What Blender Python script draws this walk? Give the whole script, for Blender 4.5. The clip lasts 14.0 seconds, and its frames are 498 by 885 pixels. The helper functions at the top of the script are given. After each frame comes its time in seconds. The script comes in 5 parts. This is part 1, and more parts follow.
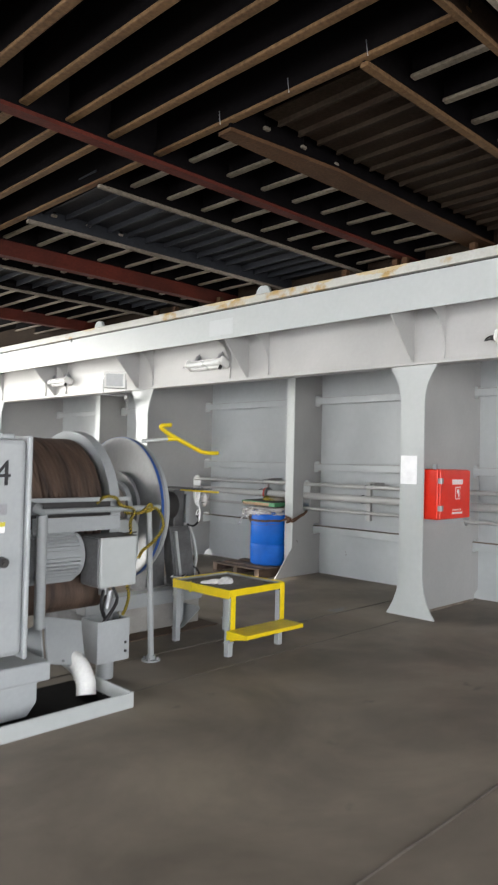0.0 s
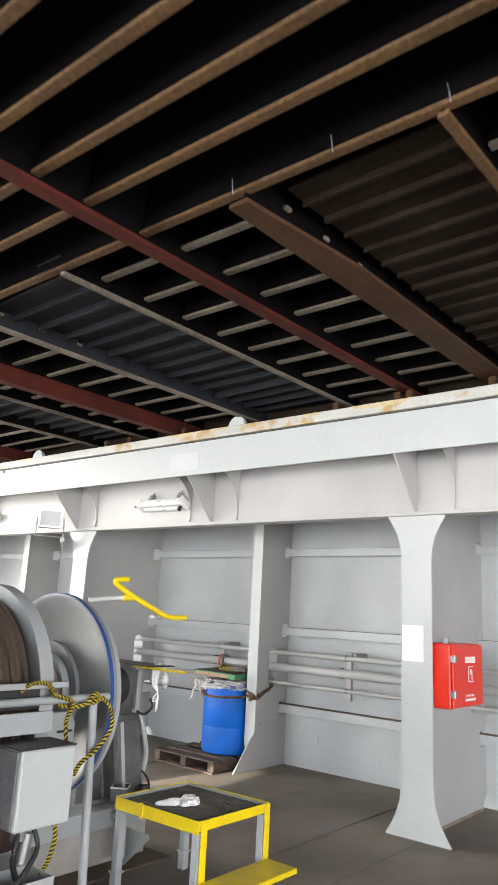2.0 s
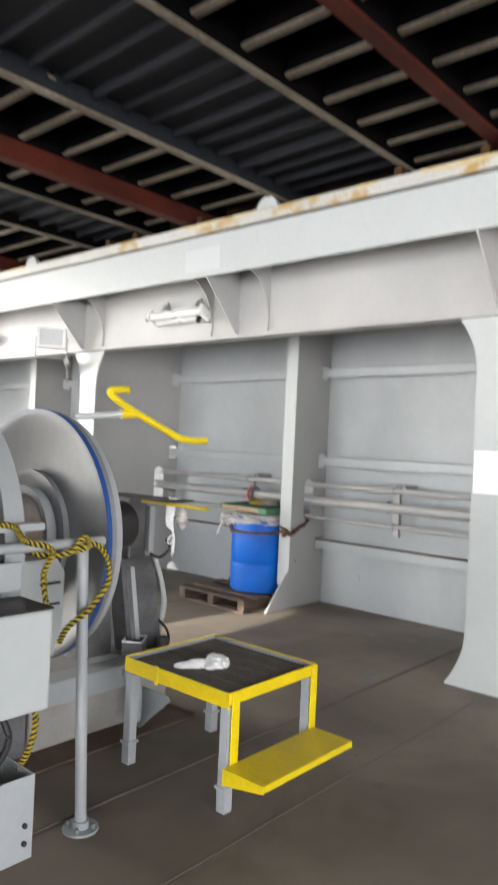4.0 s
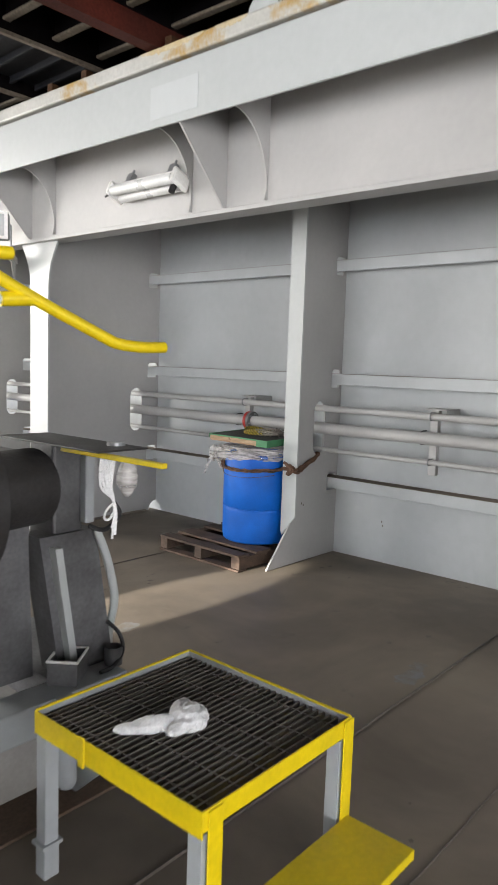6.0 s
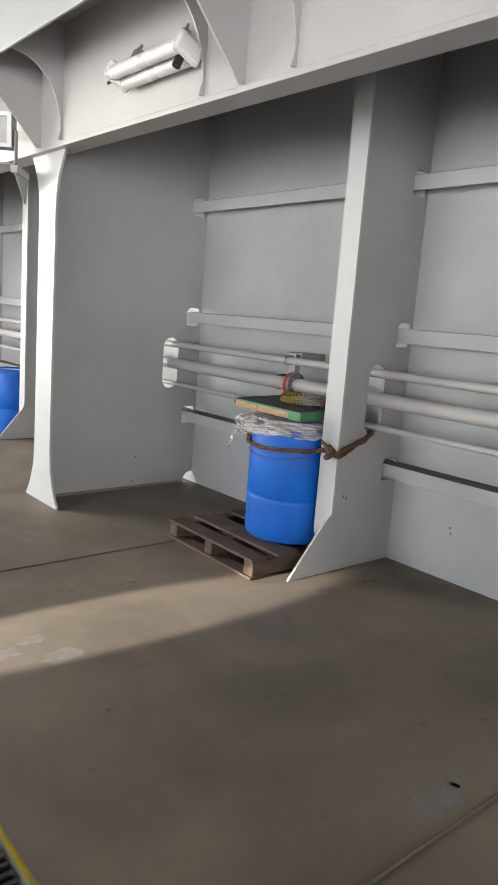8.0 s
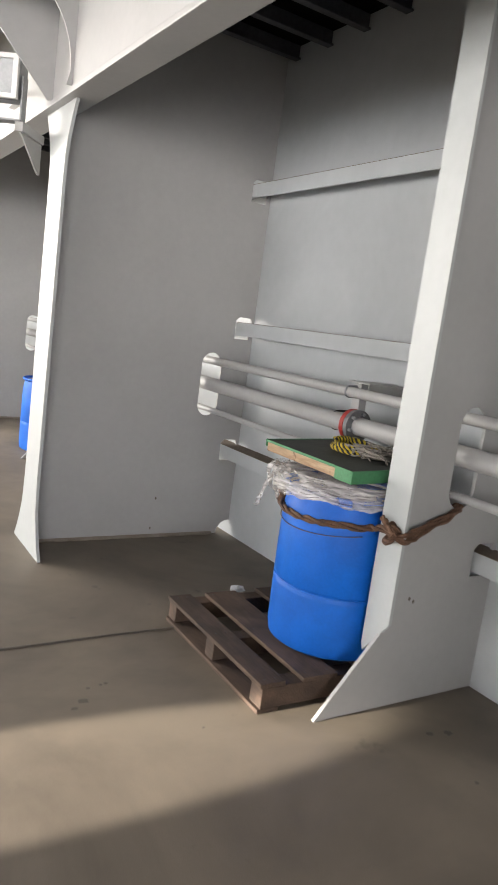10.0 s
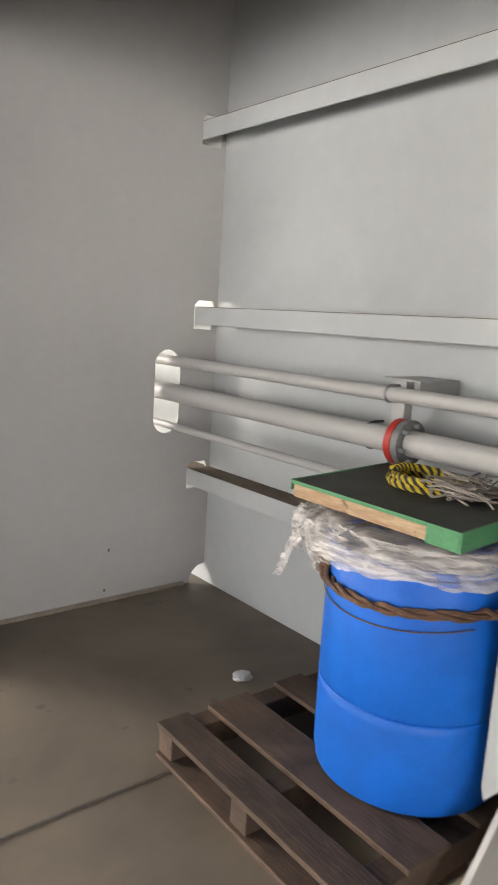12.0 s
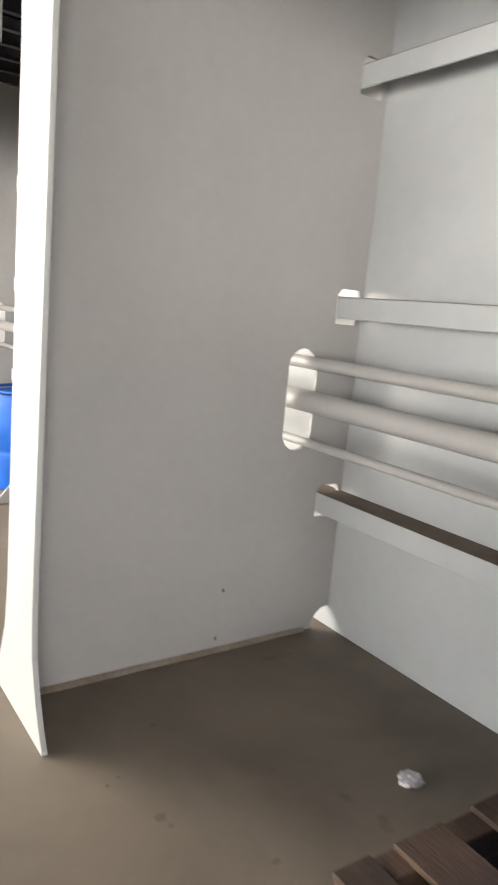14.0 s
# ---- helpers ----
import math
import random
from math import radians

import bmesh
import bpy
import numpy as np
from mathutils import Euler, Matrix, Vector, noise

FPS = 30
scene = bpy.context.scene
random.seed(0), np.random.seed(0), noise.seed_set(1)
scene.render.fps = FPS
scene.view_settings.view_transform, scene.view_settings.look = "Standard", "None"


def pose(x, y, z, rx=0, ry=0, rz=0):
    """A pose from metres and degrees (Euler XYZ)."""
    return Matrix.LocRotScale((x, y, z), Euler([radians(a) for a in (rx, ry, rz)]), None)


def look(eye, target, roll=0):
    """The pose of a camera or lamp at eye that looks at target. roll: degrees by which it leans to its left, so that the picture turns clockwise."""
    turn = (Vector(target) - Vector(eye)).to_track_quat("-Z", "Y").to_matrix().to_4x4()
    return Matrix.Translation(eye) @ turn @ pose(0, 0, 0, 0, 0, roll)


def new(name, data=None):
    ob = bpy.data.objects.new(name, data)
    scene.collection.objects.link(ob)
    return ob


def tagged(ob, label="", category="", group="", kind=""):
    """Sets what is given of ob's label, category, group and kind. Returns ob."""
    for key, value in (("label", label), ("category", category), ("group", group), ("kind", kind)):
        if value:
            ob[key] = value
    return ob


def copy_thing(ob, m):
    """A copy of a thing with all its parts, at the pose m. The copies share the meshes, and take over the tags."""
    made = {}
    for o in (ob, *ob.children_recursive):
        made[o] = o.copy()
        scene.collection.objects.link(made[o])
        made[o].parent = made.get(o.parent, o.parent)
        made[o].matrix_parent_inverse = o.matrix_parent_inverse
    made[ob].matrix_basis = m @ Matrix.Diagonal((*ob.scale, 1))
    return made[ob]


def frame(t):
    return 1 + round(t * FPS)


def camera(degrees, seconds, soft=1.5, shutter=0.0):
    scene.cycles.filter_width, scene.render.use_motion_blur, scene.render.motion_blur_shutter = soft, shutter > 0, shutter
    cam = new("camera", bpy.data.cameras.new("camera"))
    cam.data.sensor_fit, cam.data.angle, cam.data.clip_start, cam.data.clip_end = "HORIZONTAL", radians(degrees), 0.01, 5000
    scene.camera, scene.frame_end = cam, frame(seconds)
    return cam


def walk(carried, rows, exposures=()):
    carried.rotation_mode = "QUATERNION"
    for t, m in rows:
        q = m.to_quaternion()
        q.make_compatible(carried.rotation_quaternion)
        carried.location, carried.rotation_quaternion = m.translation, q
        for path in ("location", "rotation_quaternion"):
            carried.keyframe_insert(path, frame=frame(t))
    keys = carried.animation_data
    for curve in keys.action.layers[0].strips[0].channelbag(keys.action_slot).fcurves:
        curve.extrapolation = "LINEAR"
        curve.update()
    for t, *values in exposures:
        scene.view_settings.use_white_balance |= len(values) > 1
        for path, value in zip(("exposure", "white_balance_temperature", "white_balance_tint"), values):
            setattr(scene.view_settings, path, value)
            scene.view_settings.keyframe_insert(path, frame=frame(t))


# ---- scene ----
cam = camera(39.0, 14.0, shutter=0.5)
PATH = [
    (0, (-0.693, -0.164, 1.529), (0.73, 1.24, 1.579), 1.3),
    (0.5, (-0.61, 0.135, 1.568), (0.908, 1.427, 1.738), 1.4),
    (1, (-0.474, 0.418, 1.653), (1.096, 1.609, 1.996), 4.0),
    (1.5, (-0.334, 0.743, 1.66), (1.268, 1.892, 1.996), 1.5),
    (2, (-0.042, 0.951, 1.642), (1.456, 2.19, 2.111), 3.1),
    (2.5, (0.203, 1.214, 1.615), (1.718, 2.458, 2.012), 3.3),
    (3, (0.371, 1.393, 1.611), (1.911, 2.653, 1.811), 2.0),
    (3.5, (0.64, 1.553, 1.61), (2.13, 2.879, 1.76), 3.2),
    (4, (0.879, 1.789, 1.561), (2.391, 3.099, 1.575), 2.7),
    (4.2, (0.972, 1.914, 1.564), (2.516, 3.181, 1.483), 1.7),
    (6.5, (2.344, 2.892, 1.526), (3.828, 4.206, 1.258), 1.5),
    (7, (2.673, 3.035, 1.517), (4.115, 4.376, 1.17), 1.4),
    (7.5, (2.988, 3.102, 1.539), (4.344, 4.532, 1.196), 6.1),
    (7.7, (3.109, 3.13, 1.527), (4.428, 4.59, 1.172), 5.1),
    (10, (4.347, 4.041, 1.472), (5.414, 5.702, 1.152), 7.6),
    (10.5, (4.477, 4.318, 1.46), (5.576, 5.96, 1.15), 5.1),
    (11, (4.557, 4.613, 1.446), (5.696, 6.217, 1.088), 3.9),
    (11.5, (4.676, 4.886, 1.452), (5.806, 6.489, 1.061), 4.6),
    (12, (4.727, 5.171, 1.441), (5.974, 6.698, 1.102), 3.6),
    (12.5, (4.766, 5.355, 1.456), (6.01, 6.885, 1.123), 3.4),
    (13, (4.846, 5.514, 1.439), (6.046, 7.07, 1.068), 3.1),
    (13.5, (4.851, 5.705, 1.414), (6.014, 7.279, 0.998), 4.4),
    (14, (4.803, 5.951, 1.415), (5.941, 7.553, 1.043), 5.2),
]

EXPOSURES = [(0.0, 0.1, 6300, 8), (0.5, 0.6, 6350, 9), (1.5, 0.55, 6350, 9), (4.2, 0.4, 6350, 9), (6.5, 0.2, 6400, 10), (7.5, 0.2, 6450, 10),
             (10.0, 0.46, 6600, 11), (10.5, 0.32, 6650, 11), (11.5, 0.64, 6850, 11), (12.5, 0.66, 6900, 11), (14.0, 0.86, 6950, 11)]
walk(cam, [(t, look(eye, target, roll)) for t, eye, target, roll in PATH], EXPOSURES)

# ---- light: an overcast day outside the open ship's side ----
world = bpy.data.worlds.new("sky")
scene.world = world
world.use_nodes = True
sky = world.node_tree.nodes.new("ShaderNodeTexSky")
sky.sky_type, sky.sun_disc = "NISHITA", False
sky.sun_elevation, sky.sun_rotation = radians(38), radians(-100)
world.node_tree.links.new(sky.outputs[0], world.node_tree.nodes["Background"].inputs[0])
world.node_tree.nodes["Background"].inputs[1].default_value = 0.12


def lamp(name, kind, m, energy, colour, **more):
    data = bpy.data.lights.new(name, kind)
    data.energy, data.color = energy, colour
    for key, value in more.items():
        if key == "size":
            data.size = value
        if key == "size_y":
            data.size_y = value
        if key == "angle":
            data.angle = value
        if key == "spot_size":
            data.spot_size, data.spot_blend, data.shadow_soft_size = value, 0.4, 0.03
    ob = new(name, data)
    ob.matrix_world = m
    return ob


# daylight of the open far end, of the open side and of the open end behind
lamp("far_end_daylight", "AREA", look((1.2, 15.0, 2.0), (2.5, 6.0, 0.6)), 720, (1.0, 0.95, 0.88), size=3.9, size_y=2.0)
# Added lamp in an unseen roof opening, for steeper light on the deck.
lamp("added_overhead_light", "AREA", look((1.3, 12.9, 3.86), (1.7, 12.5, 0.0)), 380, (1.0, 0.95, 0.89), size=3.0, size_y=3.6)
lamp("side_opening_daylight", "AREA", look((-5.9, 3.5, 1.8), (0.0, 3.5, 1.8)), 5300, (1.0, 0.98, 0.985), size=15.0, size_y=1.2)
lamp("end_opening_daylight", "AREA", look((0.5, -6.9, 1.8), (1.5, 0.0, 1.5)), 2000, (1.0, 0.97, 0.97), size=8.0, size_y=1.35)
# Added spot that draws the bright band on the deck; no slot is built.
lamp("sun_band_spot", "SPOT", look((-5.9, 6.6, 2.1), (4.8, 6.02, 0.0)), 26000, (1.0, 0.93, 0.82), spot_size=radians(3.2))

# ---- materials ----


def material(name, colour, rough=0.5, metal=0.0, second=None, scale=3.0, fine=60.0, mix=0.5, bump=0.1, grain=0.06,
             rust=0.0, random_value=0.0, rust_colour=(0.19, 0.075, 0.03), transmission=0.0, rust_scale=2.2, stretch=(1, 1, 1), stain=0.0, stain_scale=0.7, alpha=1.0, specular=0.5):
    m = bpy.data.materials.new(name)
    m.use_nodes = True
    nt = m.node_tree
    n, l = nt.nodes, nt.links
    bsdf = n["Principled BSDF"]
    co = n.new("ShaderNodeTexCoord")
    geo = n.new("ShaderNodeNewGeometry")
    big = n.new("ShaderNodeTexNoise")
    big.inputs["Scale"].default_value, big.inputs["Detail"].default_value = scale, 5
    small = n.new("ShaderNodeTexNoise")
    small.inputs["Scale"].default_value, small.inputs["Detail"].default_value = fine, 6
    where = geo.outputs["Position"]
    if stretch != (1, 1, 1):
        run = n.new("ShaderNodeVectorMath")
        run.operation = "MULTIPLY"
        run.inputs[1].default_value = stretch
        l.new(where, run.inputs[0])
        where = run.outputs["Vector"]
    l.new(where, big.inputs["Vector"])
    l.new(where, small.inputs["Vector"])
    ramp = n.new("ShaderNodeValToRGB")
    ramp.color_ramp.elements[0].position, ramp.color_ramp.elements[1].position = 0.5 - mix * 0.45, 0.5 + mix * 0.45
    ramp.color_ramp.elements[0].color = (*colour, 1)
    ramp.color_ramp.elements[1].color = (*(second or [c * 0.86 for c in colour]), 1)
    l.new(big.outputs["Fac"], ramp.inputs["Fac"])
    # fine grain
    grain_map = n.new("ShaderNodeMapRange")
    grain_map.inputs["From Min"].default_value, grain_map.inputs["From Max"].default_value = 0.3, 0.7
    grain_map.inputs["To Min"].default_value, grain_map.inputs["To Max"].default_value = 1 - grain, 1 + grain
    l.new(small.outputs["Fac"], grain_map.inputs["Value"])
    mul = n.new("ShaderNodeVectorMath")
    mul.operation = "SCALE"
    l.new(ramp.outputs["Color"], mul.inputs[0])
    l.new(grain_map.outputs["Result"], mul.inputs["Scale"])
    out = mul.outputs["Vector"]
    if stain:                                           # broad dirty patches
        dirt = n.new("ShaderNodeTexNoise")
        dirt.inputs["Scale"].default_value, dirt.inputs["Detail"].default_value = stain_scale, 7
        dirt.inputs["Roughness"].default_value, dirt.inputs["Distortion"].default_value = 0.62, 0.6
        l.new(geo.outputs["Position"], dirt.inputs["Vector"])
        dm = n.new("ShaderNodeMapRange")
        dm.inputs["From Min"].default_value, dm.inputs["From Max"].default_value = 0.36, 0.62
        dm.inputs["To Min"].default_value, dm.inputs["To Max"].default_value = 1 - stain, 1 + 0.3 * stain
        l.new(dirt.outputs["Fac"], dm.inputs["Value"])
        mul3 = n.new("ShaderNodeVectorMath")
        mul3.operation = "SCALE"
        l.new(out, mul3.inputs[0])
        l.new(dm.outputs["Result"], mul3.inputs["Scale"])
        out = mul3.outputs["Vector"]
    if random_value:
        info = n.new("ShaderNodeObjectInfo")
        rm = n.new("ShaderNodeMapRange")
        rm.inputs["To Min"].default_value, rm.inputs["To Max"].default_value = 1 - random_value, 1 + random_value
        l.new(info.outputs["Random"], rm.inputs["Value"])
        mul2 = n.new("ShaderNodeVectorMath")
        mul2.operation = "SCALE"
        l.new(out, mul2.inputs[0])
        l.new(rm.outputs["Result"], mul2.inputs["Scale"])
        out = mul2.outputs["Vector"]
    if rust:
        spots = n.new("ShaderNodeTexNoise")
        spots.inputs["Scale"].default_value, spots.inputs["Detail"].default_value = rust_scale, 8
        spots.inputs["Roughness"].default_value = 0.65
        l.new(geo.outputs["Position"], spots.inputs["Vector"])
        edge = n.new("ShaderNodeMapRange")
        edge.inputs["From Min"].default_value, edge.inputs["From Max"].default_value = 0.72 - rust * 0.3, 0.8 - rust * 0.3
        l.new(spots.outputs["Fac"], edge.inputs["Value"])
        mixer = n.new("ShaderNodeMix")
        mixer.data_type = "RGBA"
        l.new(edge.outputs["Result"], mixer.inputs["Factor"])
        l.new(out, mixer.inputs["A"])
        mixer.inputs["B"].default_value = (*rust_colour, 1)
        out = mixer.outputs["Result"]
    l.new(out, bsdf.inputs["Base Color"])
    rough_map = n.new("ShaderNodeMapRange")
    rough_map.inputs["To Min"].default_value, rough_map.inputs["To Max"].default_value = max(rough - 0.12, 0.03), min(rough + 0.12, 1)
    l.new(big.outputs["Fac"], rough_map.inputs["Value"])
    l.new(rough_map.outputs["Result"], bsdf.inputs["Roughness"])
    bsdf.inputs["Metallic"].default_value = metal
    bsdf.inputs["Transmission Weight"].default_value = transmission
    bsdf.inputs["Alpha"].default_value = alpha
    bsdf.inputs["Specular IOR Level"].default_value = specular
    if bump:
        b = n.new("ShaderNodeBump")
        b.inputs["Strength"].default_value, b.inputs["Distance"].default_value = bump, 0.004
        l.new(small.outputs["Fac"], b.inputs["Height"])
        l.new(b.outputs["Normal"], bsdf.inputs["Normal"])
    return m


M_GREY = material("grey_deck_house_paint", (0.399, 0.3967, 0.3876), 0.45, stain=0.05, stain_scale=0.9, second=(0.3458, 0.3458, 0.3382), scale=1.3, fine=25, bump=0.12, grain=0.02)
M_HULL = material("hull_plate_paint", (0.437, 0.4598, 0.4697), 0.45, stain=0.08, stain_scale=1.1, second=(0.4028, 0.4256, 0.4347), scale=0.9, fine=14, bump=0.15, grain=0.02)
M_COAM = material("coaming_paint", (0.4256, 0.4484, 0.4446), 0.42, second=(0.3876, 0.4104, 0.4066), scale=1.1, fine=20, bump=0.12, grain=0.025, rust=0.02)
M_RUSTY_WHITE = material("rust_stained_coaming_paint", (0.456, 0.456, 0.4256), 0.55, second=(0.38, 0.38, 0.3496), scale=2.5, fine=40, bump=0.3, grain=0.08,
                         rust=0.52, rust_colour=(0.3496, 0.2356, 0.0836), rust_scale=1.9)
M_FLOOR = material("worn_deck_paint", (0.222, 0.184, 0.142), 0.6, second=(0.165, 0.137, 0.107), scale=1.6, fine=260, bump=0.12, grain=0.07,
                   rust=0.24, rust_colour=(0.1026, 0.0859, 0.0684), rust_scale=3.0, stain=0.32, stain_scale=0.9)
M_SEAM = material("scuffed_weld_bead", (0.1292, 0.1102, 0.0912), 0.55, second=(0.076, 0.0646, 0.0532), scale=5, fine=90, bump=0.5, grain=0.2)
# Shade between the overhead bars is put into this near-black colour.
M_PLATE = material("shade_and_tray_black", (0.005, 0.0042, 0.0042), 0.9, specular=0.04, second=(0.0024, 0.0021, 0.0026), scale=1.4, fine=30, bump=0.4, grain=0.2)
M_BAR = material("grimy_primed_bar", (0.112, 0.064, 0.029), 0.75, specular=0.15, second=(0.062, 0.036, 0.018), scale=2.2, fine=45, bump=0.5, grain=0.25, rust=0.35,
                 rust_colour=(0.062, 0.0279, 0.0124))
M_GIRDER = material("red_primer_girder", (0.075, 0.014, 0.008), 0.7, specular=0.15, second=(0.038, 0.010, 0.0065), scale=2.4, fine=50, bump=0.4, grain=0.2)
M_GIRDER2 = material("rusty_brown_girder", (0.062, 0.031, 0.014), 0.75, specular=0.15, second=(0.038, 0.020, 0.010), scale=2.6, fine=50, bump=0.5, grain=0.25)
M_YELLOW = material("yellow_paint", (0.7812, 0.5796, 0.0034), 0.42, second=(0.6384, 0.4872, 0.005), scale=6, fine=60, bump=0.2, grain=0.06, rust=0.06)
M_BLUE = material("blue_polyethylene", (0.002, 0.118, 0.54), 0.5, specular=0.3, second=(0.0015, 0.093, 0.44), scale=5, stain=0.12, stain_scale=6.0, rust=0.02, rust_colour=(0.066, 0.1584, 0.396), rust_scale=7, fine=90, bump=0.1, grain=0.05)
M_BLUE_RIM = material("blue_rim_paint", (0.0152, 0.0684, 0.2736), 0.45, scale=6, fine=60)
M_WOOD = material("weathered_pallet_wood", (0.112, 0.070, 0.046), 0.8, second=(0.046, 0.030, 0.022), scale=11, fine=120, mix=1.0, bump=0.45, grain=0.2, random_value=0.3, stretch=(1, 0.1, 1), stain=0.4, stain_scale=5.0)
M_WOOD_RAW = material("raw_board_edge", (0.38, 0.2736, 0.1672), 0.7, second=(0.228, 0.1292, 0.0684), scale=26, fine=120, bump=0.4, grain=0.15, stretch=(1, 0.25, 1.5), rust=0.42, rust_colour=(0.114, 0.057, 0.0304), rust_scale=14)
M_GREEN = material("green_painted_board", (0.0532, 0.2052, 0.0912), 0.6, second=(0.038, 0.1596, 0.0684), scale=8, fine=80, bump=0.3, grain=0.1)
M_BOARD_TOP = material("dirty_board_top", (0.0266, 0.0304, 0.0258), 0.7, second=(0.0167, 0.0198, 0.0167), scale=6, fine=80, bump=0.3, grain=0.2)
M_ROPE_BROWN = material("old_brown_rope", (0.152, 0.0798, 0.0456), 0.85, second=(0.0646, 0.0342, 0.0213), scale=16, fine=160, bump=0.8, grain=0.3)
M_WIRE = material("greased_mooring_rope", (0.1178, 0.076, 0.0532), 0.7, second=(0.038, 0.0243, 0.0198), scale=2.4, fine=120, mix=0.35, bump=0.6, grain=0.3, stretch=(6.0, 1.0, 0.8))
M_ROPE_Y = material("yellow_rope_strand", (0.4712, 0.3496, 0.0152), 0.7, scale=30, fine=150, bump=0.5, grain=0.15)
M_ROPE_K = material("black_rope_strand", (0.012, 0.012, 0.012), 0.7, scale=30, fine=150, bump=0.5)
M_ROPE_W = material("frayed_grey_twine", (0.2584, 0.2356, 0.2052), 0.85, scale=30, fine=150, bump=0.6, grain=0.2)
M_RED = material("red_box_paint", (0.73, 0.028, 0.009), 0.35, second=(0.64, 0.022, 0.0075), scale=5, fine=60, bump=0.1, grain=0.04)
M_RED_FLANGE = material("red_flange_paint", (0.38, 0.0228, 0.0152), 0.45, scale=9, fine=60)
M_STEEL = material("galvanised_steel", (0.3192, 0.3268, 0.3344), 0.38, metal=0.6, second=(0.2508, 0.2584, 0.266), scale=9, fine=90, bump=0.15, grain=0.08)
M_WINCH = material("winch_grey_paint", (0.3572, 0.3762, 0.3838), 0.42, second=(0.3116, 0.3306, 0.3382), scale=2.4, fine=40, bump=0.15, grain=0.03, rust=0.03)
M_WORN = material("worn_bare_drum_steel", (0.2812, 0.2888, 0.3002), 0.42, metal=0.3, second=(0.19, 0.1938, 0.2014), scale=2.6, fine=30, bump=0.08, grain=0.05)
M_DARK = material("dark_grease_and_shade_steel", (0.035, 0.033, 0.033), 0.5, second=(0.018, 0.017, 0.017), scale=6, fine=80, bump=0.3, grain=0.2)
M_GRATING = material("dark_grating_steel", (0.085, 0.078, 0.071), 0.6, second=(0.15, 0.135, 0.118), scale=12, fine=90, bump=0.3, grain=0.2)
M_WHITE = material("white_enamel", (0.78, 0.78, 0.76), 0.4, second=(0.70, 0.70, 0.68), scale=4, fine=60, bump=0.05)
M_PAPER = material("white_paper", (0.86, 0.87, 0.88), 0.8, scale=12, fine=80, bump=0.05, grain=0.01)
M_RAG = material("white_rag", (0.85, 0.85, 0.85), 0.9, second=(0.72, 0.72, 0.73), scale=14, fine=140, bump=0.4, grain=0.1)
M_BLACK = material("black_rubber", (0.012, 0.012, 0.013), 0.5, scale=8, fine=60)
M_CLEAR = material("lamp_cover_plastic", (0.82, 0.83, 0.82), 0.3, second=(0.74, 0.75, 0.74), scale=6, fine=60, bump=0.05, transmission=0.25)
M_FILM = material("crumpled_plastic_film", (0.62, 0.60, 0.585), 0.22, second=(0.46, 0.44, 0.42), scale=22, fine=60, bump=0.6, grain=0.08, alpha=0.5)

nt = M_FILM.node_tree                                   # folds lie thick in some streaks, thin in others
streak = nt.nodes.new("ShaderNodeTexNoise")
streak.inputs["Scale"].default_value, streak.inputs["Detail"].default_value, streak.inputs["Distortion"].default_value = 7, 2, 0.8
run = nt.nodes.new("ShaderNodeVectorMath")
run.operation = "MULTIPLY"
run.inputs[1].default_value = (0.8, 0.8, 4.5)
nt.links.new(nt.nodes["Geometry"].outputs["Position"], run.inputs[0])
nt.links.new(run.outputs["Vector"], streak.inputs["Vector"])
thick = nt.nodes.new("ShaderNodeMapRange")
thick.inputs["From Min"].default_value, thick.inputs["From Max"].default_value = 0.36, 0.64
thick.inputs["To Min"].default_value, thick.inputs["To Max"].default_value = 0.28, 0.85
nt.links.new(streak.outputs["Fac"], thick.inputs["Value"])
nt.links.new(thick.outputs["Result"], nt.nodes["Principled BSDF"].inputs["Alpha"])
M_PATCH = material("touched_up_paint", (0.4636, 0.4902, 0.4902), 0.4, second=(0.4408, 0.4674, 0.4674), scale=2, fine=20, bump=0.1, grain=0.015)
M_RIB = material("rust_and_shade_brown", (0.0154, 0.0085, 0.005), 0.8, second=(0.0275, 0.0198, 0.0132), specular=0.12, scale=3.5, fine=45, bump=0.5, grain=0.3)
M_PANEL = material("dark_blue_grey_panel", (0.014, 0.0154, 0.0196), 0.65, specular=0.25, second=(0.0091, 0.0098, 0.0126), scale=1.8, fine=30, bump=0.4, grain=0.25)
M_BAR_GREY = material("grimy_grey_bar", (0.185, 0.158, 0.125), 0.7, specular=0.2, second=(0.09, 0.074, 0.056), scale=2.6, fine=45, bump=0.5, grain=0.25, rust=0.25, rust_colour=(0.062, 0.0341, 0.0186))
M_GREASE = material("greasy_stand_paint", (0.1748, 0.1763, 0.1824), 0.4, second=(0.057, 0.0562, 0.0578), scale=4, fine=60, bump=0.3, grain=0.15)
M_LABEL_Y = material("yellow_label", (0.608, 0.532, 0.0456), 0.5, scale=9, fine=60)
M_INK = material("black_ink", (0.018, 0.018, 0.02), 0.6, scale=9, fine=60)
M_CORE = material("rusty_drum_core", (0.152, 0.0988, 0.0684), 0.6, second=(0.2508, 0.2432, 0.2356), scale=5, fine=60, bump=0.4, grain=0.15)
M_PLINTH = material("stained_plinth_paint", (0.3572, 0.3496, 0.3344), 0.6, second=(0.2584, 0.2432, 0.2204), scale=4, fine=50, bump=0.3, grain=0.06, rust=0.22, rust_colour=(0.1824, 0.1064, 0.0608), rust_scale=4)
M_BED_SHADOW = material("rust_brown_floor_shadow", (0.114, 0.0722, 0.0456), 0.7, second=(0.076, 0.0532, 0.038), scale=5, fine=70, bump=0.4, grain=0.2)
